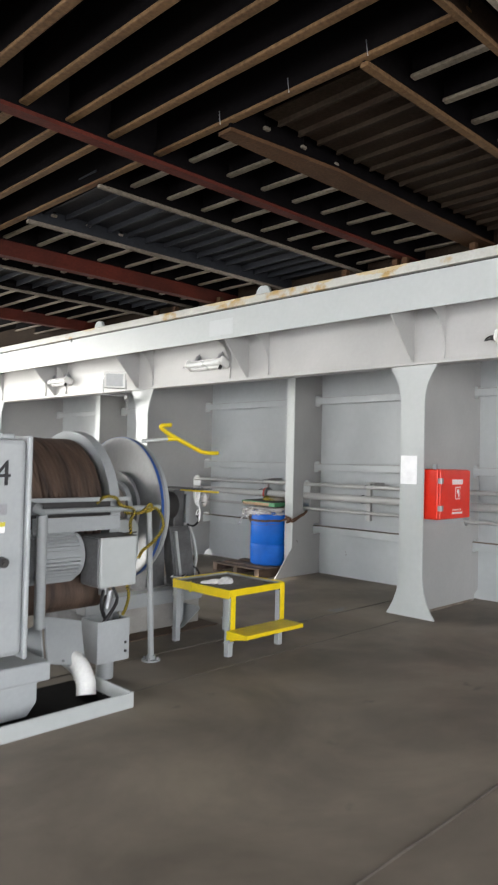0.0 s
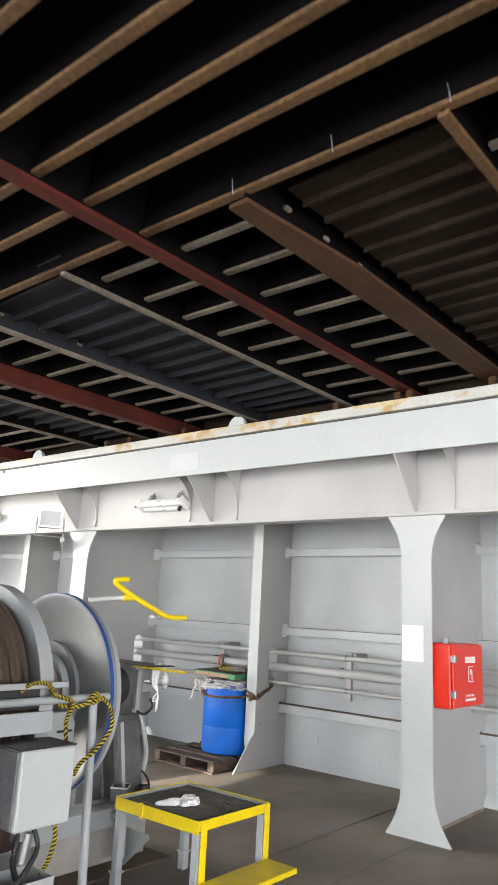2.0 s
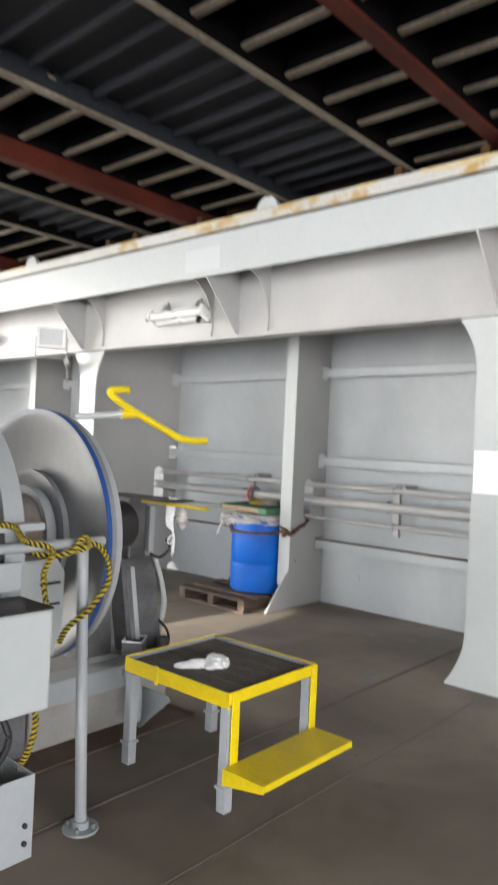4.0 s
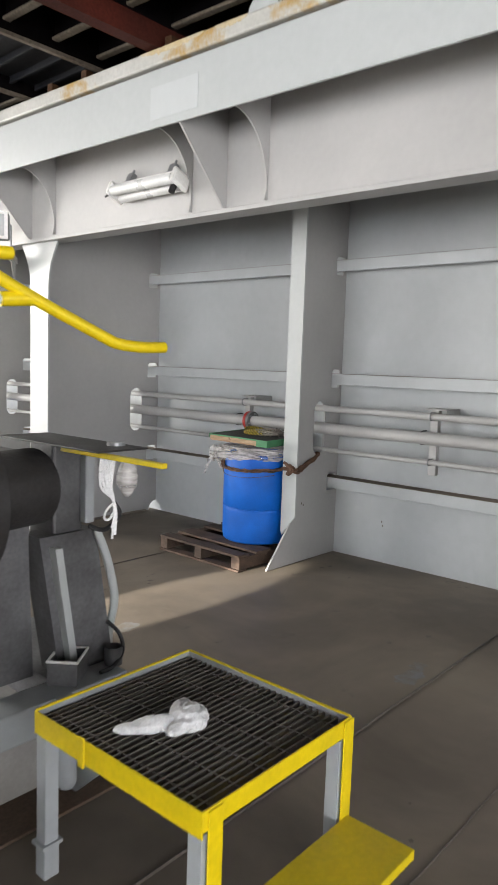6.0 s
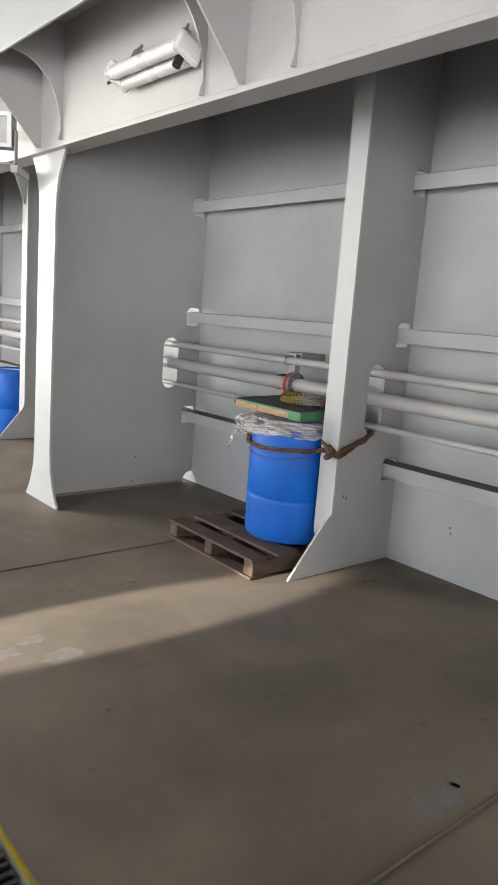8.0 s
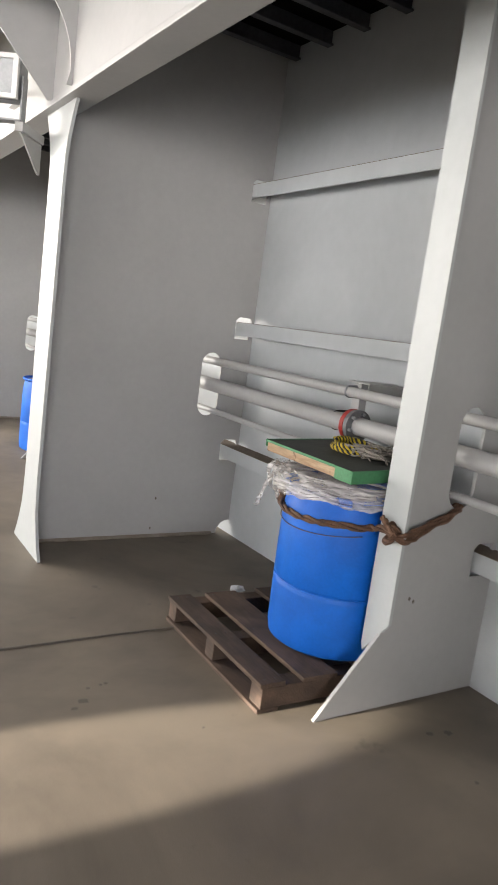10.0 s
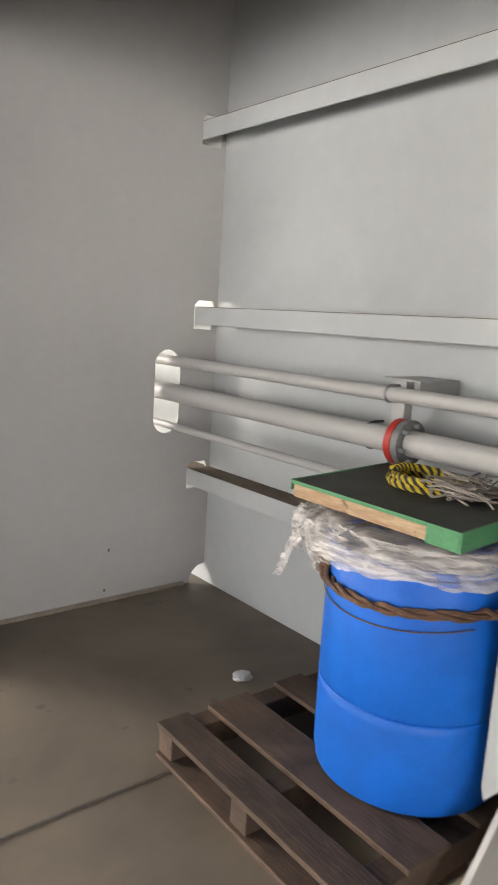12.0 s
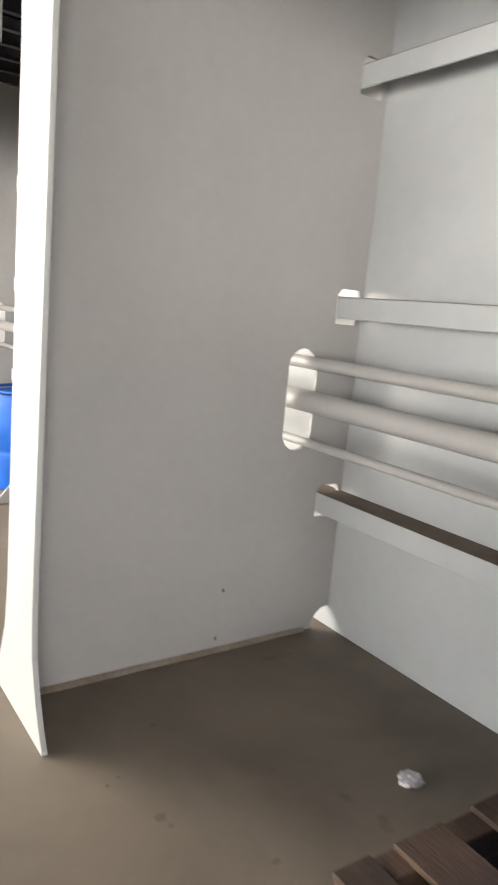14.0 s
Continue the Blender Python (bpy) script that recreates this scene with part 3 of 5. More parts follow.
for i, y in enumerate((1.86, 2.38, 2.93, 0.9, 0.4)):     # wire ends left standing on the edge bar
    x = EDGE if i < 3 else 1.21
    tagged(mesh_object("wire_tie", tube(B(), [(x - 0.03, y, 3.545), (x - 0.034, y + 0.004, 3.59), (x - 0.03, y + 0.012, 3.63)], 0.003, 5), M_STEEL), "short bright wire tied round a hatch bar", "wire", group="wire ties on the hatch bars")

# ---- pipes along the ship's side ----
def pipe(name, x, z, r, label, mat=None):
    p = thing(name, label, "pipe", (x, 0, z), group="pipes along the ship's side")
    n = 40
    part("run", tube(B(), [(0, Y0 + 0.1 + (Y1 - Y0 - 0.2) * i / n, 0) for i in range(n + 1)], r, 20), mat or M_GREY, p, smooth=True)
    return p


pipe("service_pipe", 6.66, 1.222, 0.026, "thin grey painted pipe through the web frames")
main = pipe("fire_main_pipe", 6.645, 1.066, 0.045, "thick grey painted pipe with a bolted red flange")
pipe("drain_pipe", 6.66, 0.893, 0.019, "slim grey painted pipe through the web frames")


def flange_joint(parent, y):
    """Two bolted flange rings, one of them red."""
    for dy, mat, label in ((-0.016, M_GREASE, "dull steel flange ring"), (0.014, M_RED_FLANGE, "red painted flange ring")):
        part("flange_ring", cyl(B(), (0, y + dy - 0.013, 0), (0, y + dy + 0.013, 0), 0.08, seg=28), mat, parent, label, smooth=True)
    for i in range(6):
        a = math.tau * i / 6 + 0.3
        c = (0.062 * math.cos(a), y, 0.062 * math.sin(a))
        part("bolt", cyl(B(), (c[0], y - 0.048, c[2]), (c[0], y + 0.045, c[2]), 0.008, seg=6), M_STEEL, parent)


flange_joint(main, 6.68)


def pipe_support(y):
    p = thing("pipe_support", "grey angle bracket on the hull holding three pipes with clamps", "bracket", (6.66, y, 1.063), group="pipe supports")
    bm = B()
    box(bm, 0.045, 0.275, -0.09, 0.07, 0.205, 0.213, 0.002)
    box(bm, 0.045, 0.275, -0.09, -0.082, 0.15, 0.205, 0.002)
    part("shelf_angle", bm, M_GREY, p)
    part("drop_bar", box(B(), 0.048, 0.095, -0.03, 0.03, -0.27, 0.205, 0.004), M_GREY, p)
    for z, r in ((0.16, 0.028), (0.003, 0.048), (-0.17, 0.021)):
        yy = 0.06 if r > 0.04 else 0.0
        pts = [(0.05, yy, z + r)] + [(-r * math.sin(radians(a)), yy, z + r * math.cos(radians(a))) for a in range(0, 181, 20)] + [(0.05, yy, z - r)]
        part("u_bolt", tube(B(), pts, 0.0055, 6), M_DARK if r > 0.04 else M_STEEL, p)
    return p


first = pipe_support(6.775)
for y in (5.0, 9.2, 2.6, 11.4, 0.3):
    copy_thing(first, pose(6.66, y, 1.063))

# ---- fluorescent lamps under the coaming ----


def fluorescent(y):
    p = thing("fluorescent_lamp", "white fluorescent deck lamp hung under the coaming, unlit", "lamp", (5.33, y, 2.79), group="fluorescent lamps")
    part("housing", box(B(), -0.025, 0.065, -0.33, 0.33, -0.004, 0.045, 0.012), M_WHITE, p)
    bm = B()
    for dx in (-0.022, 0.062):
        cyl(bm, (dx, -0.315, -0.02), (dx, 0.315, -0.02), 0.036, seg=20)
    part("tube_cover", bm, M_CLEAR, p, "clear tube cover", smooth=True)
    for yy in (-0.335, 0.335):
        part("end_cap", box(B(), -0.062, 0.102, yy - 0.018, yy + 0.018, -0.06, 0.05, 0.022), M_WHITE, p, "white end clamp")
    for yy in (-0.22, 0.22):
        bm = B()
        box(bm, 0.0, 0.04, yy - 0.03, yy + 0.03, 0.045, 0.13, 0.003)
        box(bm, 0.03, 0.145, yy - 0.022, yy + 0.022, 0.10, 0.112, 0.003)
        part("hanger", bm, M_STEEL, p, "bright steel hanger")
        part("hanger_bolt", cyl(B(), (0.02, yy, 0.13), (0.02, yy, 0.165), 0.009, seg=8), M_STEEL, p)
    part("latch_knob", cyl(B(), (0.02, -0.29, -0.095), (0.02, -0.29, -0.045), 0.022, seg=12), M_BLACK, p, "black clamp knob", smooth=True)
    part("cable_gland", cyl(B(), (0.02, 0.35, 0.0), (0.02, 0.41, 0.0), 0.018, seg=10), M_BLACK, p, "black cable gland")
    part("cable", tube(B(), smooth_path([(0.02, 0.40, 0.0), (0.03, 0.47, -0.01), (0.07, 0.44, 0.06), (0.11, 0.30, 0.08), (0.128, 0.15, 0.085), (0.128, -0.1, 0.08)]), 0.008, 6), M_BLACK, p, "black rubber cable", smooth=True)
    return p


lamp_a = fluorescent(6.6)
lamp_a.matrix_basis = pose(5.335, 6.6, 2.765, 0, 24, 0)
for y in (2.34, 10.29, -0.2, 13.6):
    copy_thing(lamp_a, pose(5.335, y, 2.69 if y == 2.34 else 2.765, 0, 24, 0))

# ---- floodlight on the far pillar ----
p = thing("floodlight", "grey floodlight on an angle bracket at the pillar head", "floodlight", (5.18, 8.4, 2.62))
p.rotation_euler.z = radians(52)
m = pose(0, 0, 0)
part("body", box(B(), -0.02, 0.10, -0.15, 0.15, -0.09, 0.14, 0.02, m), M_STEEL, p)
part("glass", box(B(), -0.032, -0.02, -0.12, 0.12, -0.065, 0.115, 0.004, m), M_OPAL, p, "square front glass")
part("front_frame", plate(B(), [(-0.15, -0.09), (0.15, -0.09), (0.15, 0.14), (-0.15, 0.14)], [[(-0.12, -0.065), (-0.12, 0.115), (0.12, 0.115), (0.12, -0.065)]], "x", -0.045, -0.022), M_WHITE, p)
for dy in (-0.165, 0.165):
    part("yoke_arm", box(B(), -0.01, 0.05, dy - 0.006, dy + 0.006, -0.19, 0.04, 0.003), M_STEEL, p)
part("yoke_base", box(B(), -0.02, 0.06, -0.17, 0.17, -0.20, -0.188, 0.003), M_STEEL, p)
part("mounting_angle", box(B(), -0.02, 0.28, -0.19, -0.14, -0.25, -0.2, 0.004), M_GREY, p)
bm = B()
plate(bm, [(0.0, -0.25), (0.29, -0.25), (0.29, -0.42), (0.26, -0.42)], [], "y", -0.17, -0.16)
part("gusset", bm, M_GREY, p)
p = thing("cable_box", "small white junction box on the girder", "junction box", (5.455, 9.02, 2.72))
part("case", box(B(), -0.06, 0.02, -0.07, 0.07, -0.06, 0.06, 0.01), M_WHITE, p)
part("cable", tube(B(), smooth_path([(-0.02, -0.07, 0), (-0.06, -0.25, -0.03), (-0.12, -0.45, -0.05), (-0.2, -0.58, -0.02)]), 0.008, 6), M_BLACK, p, "black cable")

# ---- notice and fire hose box on the pillar ----
tagged(mesh_object("notice_sheet", box(B(), 5.476, 5.480, 3.566, 3.752, 1.325, 1.61), M_PAPER), "blank white paper notice taped to the pillar", "notice")
p = thing("fire_hose_box", "red fire hose box with white lettering on the web frame", "hose box", (5.55, 3.63, 0.98))
part("case", box(B(), 0.0, 0.62, -0.26, -0.012, 0.0, 0.50, 0.012), M_RED, p)
part("door", box(B(), 0.008, 0.612, -0.285, -0.263, 0.008, 0.492, 0.008), M_RED, p, "hinged red door")
for z in (0.115, 0.385):
    q = part("latch", box(B(), -0.008, 0.05, -0.296, -0.262, z - 0.026, z + 0.026, 0.004), M_STEEL, p, "bright steel latch")
    part("latch_pin", cyl(B(), (0.0, -0.30, z - 0.03), (0.0, -0.30, z + 0.03), 0.006, seg=8), M_STEEL, q)
for y in (-0.24, -0.07):
    part("hanger_lug", box(B(), 0.0, 0.03, y, y + 0.045, 0.5, 0.548, 0.004), M_STEEL, p)
bm = B()
for i in range(6):                                      # unreadable title line
    box(bm, 0.235 + i * 0.037, 0.262 + i * 0.037, -0.2885, -0.2855, 0.35, 0.40)
part("title_lettering", bm, M_PAPER, p, "white lettering")
bm = B()
for i in range(8):
    box(bm, 0.235 + i * 0.027, 0.255 + i * 0.027, -0.2885, -0.2855, 0.052, 0.072)
for i in range(6):
    box(bm, 0.25 + i * 0.03, 0.262 + i * 0.03, -0.2885, -0.2855, 0.087, 0.103)
part("small_lettering", bm, M_PAPER, p, "white lettering")
bm = B()
box(bm, 0.30, 0.40, -0.2885, -0.2855, 0.20, 0.325)
part("pictogram", bm, M_PAPER, p, "white hose pictogram")
bm = B()
box(bm, 0.308, 0.392, -0.2915, -0.2885, 0.208, 0.317)
part("pictogram_field", bm, M_RED, p)
bm = B()
cyl(bm, (0.34, -0.2945, 0.28), (0.34, -0.2915, 0.28), 0.022, seg=16)
box(bm, 0.352, 0.365, -0.2945, -0.2915, 0.22, 0.29)
part("pictogram_hose", bm, M_PAPER, p)

# ---- pallet ----


def pallet(x, y, turn=0.0):
    """Stringer pallet: deck boards along y, stringers along x."""
    p = thing("pallet", "weathered brown wooden pallet lying on the deck", "pallet", (x, y, 0))
    p.rotation_euler.z = radians(turn)
    L, D, rnd = 0.89, 0.86, random.Random(4)
    for yy, w in ((0.0, 0.085), (0.41, 0.075), (0.81, 0.08)):
        part("stringer", box(B(), 0.012, D, yy, yy + w, 0.019, 0.108, 0.004), M_WOOD, p)
    for xx, w in ((0.0, 0.118), (0.2, 0.172), (0.5, 0.13), (0.72, 0.135)):
        j = rnd.uniform(-0.008, 0.008)
        part("deck_board", box(B(), xx, xx + w, j, L + j, 0.109, 0.128, 0.003), M_WOOD, p)
    for xx in (0.0, 0.37, 0.73):
        part("bottom_board", box(B(), xx, xx + 0.1, 0.0, L, 0.001, 0.018, 0.003), M_WOOD, p)
    bm = B()
    for xx in (0.035, 0.085, 0.23, 0.34, 0.53):
        for yy in (0.03, 0.445, 0.85):
            cyl(bm, (xx, yy, 0.126), (xx, yy, 0.1295), 0.004, seg=6)
    tagged(part("nails", bm, M_DARK, p), kind="stuff")
    return p


pallet(5.858, 6.082, -1.4)

# ---- blue drum ----


def drum(x, y, z=0.0):
    p = thing("plastic_drum", "blue plastic drum standing on a pallet", "drum", (x, y, z), group="blue drums")
    prof = [(0.0, 0.0), (0.255, 0.0), (0.272, 0.012), (0.279, 0.05), (0.2815, 0.25), (0.2815, 0.27), (0.2775, 0.276), (0.2775, 0.284), (0.2815, 0.29),
            (0.281, 0.50), (0.279, 0.60), (0.272, 0.64), (0.266, 0.662), (0.264, 0.68), (0.0, 0.66)]
    bm = B()
    seg = 56
    rings = []
    for r, h in prof:
        rings.append([bm.verts.new((r * math.cos(math.tau * k / seg), r * math.sin(math.tau * k / seg), h)) for k in range(seg)] if r else [bm.verts.new((0, 0, h))])
    for a, b in zip(rings, rings[1:]):
        for k in range(seg):
            k2 = (k + 1) % seg
            if len(a) == 1:
                bm.faces.new((a[0], b[k2], b[k]))
            elif len(b) == 1:
                bm.faces.new((a[k], a[k2], b[0]))
            else:
                bm.faces.new((a[k], a[k2], b[k2], b[k]))
    bmesh.ops.recalc_face_normals(bm, faces=bm.faces)
    part("shell", bm, M_BLUE, p, smooth=True)
    rim = [(0.277 * math.cos(math.tau * k / 56), 0.277 * math.sin(math.tau * k / 56), 0.70) for k in range(56)]
    part("rim", tube(B(), rim, 0.012, 10, True), M_BLUE, p, "rolled upper rim", smooth=True)
    belt = [(0.2785 * math.cos(math.tau * k / 56), 0.2785 * math.sin(math.tau * k / 56), 0.28) for k in range(56)]
    part("moulding_line", tube(B(), belt, 0.0042, 8, True), M_BLUE, p, smooth=True)
    return p


DX, DY, DZ = 6.405, 6.375, 0.1292
first = drum(DX, DY, DZ)
tagged(copy_thing(first, pose(6.42, 11.0, 0.0)), "blue plastic drum standing by a side frame")


def film_sheet(rings, seg, shape):
    """A crumpled sheet: shape(t, a) gives a point on ring t at angle a."""
    bm = B()
    grid = [[bm.verts.new(shape(j / (rings - 1), math.tau * k / seg)) for k in range(seg)] for j in range(rings)]
    for a, b in zip(grid, grid[1:]):
        for k in range(seg):
            bm.faces.new((a[k], a[(k + 1) % seg], b[(k + 1) % seg], b[k]))
    return bm


def ridge(v):
    return 1 - 2 * abs(noise.noise(v))


def skirt_shape(t, a):
    """Gathered film: in under the board, then down over the drum's rim."""
    c, s_ = math.cos(a), math.sin(a)
    pull = max(0.0, math.cos(a - 2.25)) ** 5            # bulges where the tail is drawn out
    low = -0.022 + 0.022 * noise.noise(Vector((3 * c, 3 * s_, 2))) - 0.05 * pull
    if t < 0.3:
        r, z = 0.05 + 0.215 * t / 0.3, 0.068 + 0.006 * noise.noise(Vector((4 * c, 4 * s_, 9 * t)))
    else:
        u = (t - 0.3) / 0.7
        r = 0.265 + 0.04 * u ** 0.6 + 0.05 * pull * math.sin(math.pi * u)
        z = 0.068 + (low - 0.068) * u
        drag = 0.6 * a + 5.0 * u                        # folds sweep round as they fall
        r += 0.011 * ridge(Vector((3.2 * math.cos(drag), 3.2 * math.sin(drag), 2.2 * u))) + 0.006 * ridge(Vector((7 * c, 7 * s_, 9 * u)))
        z += 0.006 * noise.noise(Vector((9 * c, 9 * s_, 5 * u)))
    return Vector((r * c, r * s_, z))


def film_strip(points, width, seed, rows=26, cols=12):
    """A gathered, creased strip of film along a line."""
    bm = B()
    line = smooth_path(points, 9)
    grid = []
    for i, c in enumerate(line):
        t = i / (len(line) - 1)
        w = width * (0.75 + 0.35 * math.sin(3.1 * t)) * (1 - 0.55 * t)
        row = []
        for k in range(cols):
            u = k / (cols - 1) - 0.5
            n_ = 0.014 * ridge(Vector((k * 0.9, i * 0.12, seed))) + 0.010 * noise.noise(Vector((k * 0.7, i * 0.4, seed + 4)))
            row.append(bm.verts.new(c + Vector((0.55 * u * w + n_, 0.8 * u * w - 0.6 * n_, 0.012 * noise.noise(Vector((k, i * 0.5, seed + 9)))))))
        grid.append(row)
    for a, b in zip(grid, grid[1:]):
        for k in range(cols - 1):
            bm.faces.new((a[k], a[k + 1], b[k + 1], b[k]))
    return bm


p = thing("plastic_sheet", "crumpled clear plastic sheet gathered over the drum", "plastic sheet", (DX, DY, DZ + 0.7))
part("gathered_skirt", film_sheet(30, 170, skirt_shape), M_FILM, p, smooth=True)
for k, (line, w) in enumerate((([(-0.16, 0.22, 0.05), (-0.205, 0.30, 0.03), (-0.22, 0.30, -0.03), (-0.215, 0.255, -0.09), (-0.21, 0.23, -0.125)], 0.19),
                               ([(-0.14, 0.30, 0.052), (-0.185, 0.36, 0.035), (-0.20, 0.365, -0.02), (-0.20, 0.33, -0.085)], 0.17),
                               ([(-0.17, 0.31, 0.03), (-0.21, 0.345, -0.04), (-0.21, 0.39, -0.12), (-0.205, 0.425, -0.195)], 0.12))):
    part("loose_tail", film_strip(line, w, 3.0 + 5 * k), M_FILM, p, smooth=True)

p = thing("board_lid", "green-edged wooden board laid over the drum as a lid", "board", (6.178, 6.112, 0.917))
p.rotation_euler = Euler((radians(1.2), radians(-1.0), radians(3.4)))
part("plywood_core", box(B(), 0.004, 0.48, 0.004, 0.574, 0.0, 0.045, 0.004), M_WOOD_RAW, p, "raw wooden edge with knots")
part("top_sheet", box(B(), 0.0, 0.484, 0.0, 0.578, 0.0455, 0.05, 0.002), M_BOARD_TOP, p, "dirty dark top face")
bm = B()
box(bm, -0.003, 0.488, -0.004, 0.0035, -0.002, 0.052, 0.002)
box(bm, -0.003, 0.003, 0.0035, 0.10, -0.002, 0.052, 0.002)
box(bm, -0.004, 0.0, 0.10, 0.58, 0.041, 0.053, 0.002)
box(bm, 0.0, 0.488, 0.5785, 0.583, 0.02, 0.053, 0.002)
part("green_edging", bm, M_GREEN, p, "green painted edge")


def two_strand(parent, pts, r, seg=6, turns=30.0, mats=(M_ROPE_Y, M_ROPE_K), names=("yellow_strand", "black_strand")):
    """A laid rope of twisted strands."""
    pts = smooth_path(pts, 14)
    n = len(pts)
    for s, (mat, nm) in enumerate(zip(mats, names)):
        for half in (0, math.pi):
            run = []
            for i, c in enumerate(pts):
                d = (pts[min(i + 1, n - 1)] - pts[max(i - 1, 0)]).normalized()
                u = d.cross(Vector((0.2, 0.3, 0.93)))
                if u.length < 0.1:
                    u = d.cross(Vector((1, 0, 0)))
                u.normalize()
                w = d.cross(u)
                a = math.tau * turns * i / n + half + s * math.pi / 2
                run.append(c + (u * math.cos(a) + w * math.sin(a)) * r * 0.5)
            part(nm, tube(B(), run, r * 0.55, seg), mat, parent, smooth=True)


p = thing("yellow_black_rope", "coiled yellow and black rope on the board", "rope", (6.45, 6.44, 0.97))
coil = [(0.01 + 0.085 * math.cos(a * 0.7) * (1 + 0.12 * math.sin(a * 1.9)), 0.11 * math.sin(a * 0.7) * (1 + 0.1 * math.cos(a * 2.3)), 0.012 + 0.0016 * a + 0.008 * math.sin(a * 3.7) ** 2) for a in range(0, 22)]
two_strand(p, coil, 0.014, turns=30)
p = thing("frayed_twine", "tangle of frayed grey twine beside the rope", "twine", (6.475, 6.31, 0.972))
rnd = random.Random(11)
for k in range(22):
    pts = [(rnd.gauss(0.0, 0.06), rnd.gauss(0.0, 0.05), rnd.uniform(0.006, 0.06)) for _ in range(7)]
    part("twine_strand", tube(B(), smooth_path(pts, 5), 0.0035, 5), M_ROPE_W, p, smooth=True)

# ---- brown lashing round the drum and the side frame ----
p = thing("rope_lashing", "old brown rope lashing the drum to the side frame", "rope", (DX, DY, 0.735))


def old_rope(name, pts, r, seed, label=""):
    """An uneven, worn rope: its thickness and line wander."""
    line = smooth_path(pts, 10)
    bm = B()
    for s_ in range(3):
        run = []
        for i, c in enumerate(line):
            d = (line[min(i + 1, len(line) - 1)] - line[max(i - 1, 0)]).normalized()
            u = d.cross(Vector((0.1, 0.2, 0.97))).normalized()
            w = d.cross(u)
            a = i * 0.15 + s_ * math.tau / 3 + 0.8 * noise.noise(Vector((i * 0.11, seed, s_)))
            k = r * (0.66 + 0.75 * noise.noise(Vector((i * 0.16, seed + 3, s_))))
            run.append(c + (u * math.cos(a) + w * math.sin(a)) * k)
        tube(bm, run, r * 0.62, 7)
    return part(name, bm, M_ROPE_BROWN, p, label, smooth=True)


ring = [(0.292 * math.cos(radians(a)), 0.292 * math.sin(radians(a)), -0.012 * math.sin(radians((a - 100) * 1.1)) + 0.008 * noise.noise(Vector((a * 0.05, 0.3, 0)))) for a in range(60, 256, 12)]
old_rope("drum_turn", ring + [(-0.095, -0.32, 0.015), (-0.10, -0.40, 0.02)], 0.012, 1.0)
old_rope("frame_turn", [(-0.10, -0.40, 0.02), (-0.075, -0.452, 0.0), (0.0, -0.445, 0.02), (0.10, -0.438, 0.06), (0.20, -0.434, 0.10), (0.243, -0.425, 0.118), (0.255, -0.38, 0.115)], 0.012, 4.0)
old_rope("frame_turn", [(-0.10, -0.40, 0.0), (-0.08, -0.455, 0.025), (0.0, -0.447, 0.045), (0.10, -0.44, 0.075), (0.19, -0.436, 0.105), (0.24, -0.425, 0.125), (0.255, -0.38, 0.12)], 0.009, 7.0)
for c, n_ in (((-0.10, -0.405, 0.015), 12), ((-0.20, 0.205, 0.0), 7)):
    old_rope("knot", [(c[0] + 0.026 * math.cos(i * 1.9), c[1] + 0.026 * math.sin(i * 2.3), c[2] + 0.032 * math.sin(i * 1.3)) for i in range(n_)], 0.011, c[1], "bulky knot")
old_rope("rope_end", [(-0.11, -0.40, 0.03), (-0.125, -0.375, 0.065), (-0.115, -0.355, 0.07)], 0.010, 5.0)
bm = B()                                                # slack second turn
ring = [(0.286 * math.cos(radians(a)), 0.286 * math.sin(radians(a)), -0.04 - 0.03 * math.sin(radians((a - 110) * 1.28))) for a in range(110, 252, 8)]
tube(bm, ring, 0.002, 6)
part("slack_cord", bm, M_ROPE_BROWN, p, "thin slack cord", smooth=True)

# ---- litter ----
p = thing("crumpled_wrapper", "crumpled pale wrapper lying on the deck", "litter", (6.447, 7.22, 0.0))
bm = B()
bmesh.ops.create_icosphere(bm, subdivisions=3, radius=0.035)
for v in bm.verts:
    v.co *= 1 + 0.45 * noise.noise(v.co * 45) + 0.2 * noise.noise(v.co * 120)
    v.co.z = max(v.co.z * 0.45 + 0.012, 0.0)
    v.co.x *= 1.2
part("wrapper", bm, M_RAG, p)

# ---- access step beside the winch ----
p = thing("access_step", "yellow-edged steel access step with a grating top", "step platform", (3.117, 3.772, 0.0))
W, D, H = 0.622, 0.678, 0.512                            # along x, along y, height
for x, y, lab in ((0.0, 0.0, ""), (W - 0.045, 0.0, ""), (0.0, D - 0.045, ""), (W - 0.045, D - 0.045, "")):
    bm = B()
    box(bm, x, x + 0.045, y, y + 0.006, 0.0, H - 0.06, 0.001)
    box(bm, x, x + 0.006, y + 0.006, y + 0.045, 0.0, H - 0.06, 0.001)
    leg = part("leg", bm, M_WINCH, p)
    part("leg_sleeve", box(B(), x - 0.012, x + 0.057, y - 0.008, y + 0.053, 0.10, 0.112, 0.002), M_WINCH, leg)
    part("leg_foot", box(B(), x - 0.002, x + 0.048, y - 0.002, y + 0.047, 0.0, 0.10, 0.003), M_WINCH, leg)
part("front_rail", box(B(), -0.006, 0.0, -0.006, D + 0.004, H - 0.065, H + 0.004, 0.002), M_YELLOW, p, "yellow painted angle rail")
part("side_rail", box(B(), 0.0, W + 0.006, -0.006, 0.0, H - 0.05, H + 0.004, 0.002), M_YELLOW, p, "yellow painted angle rail")
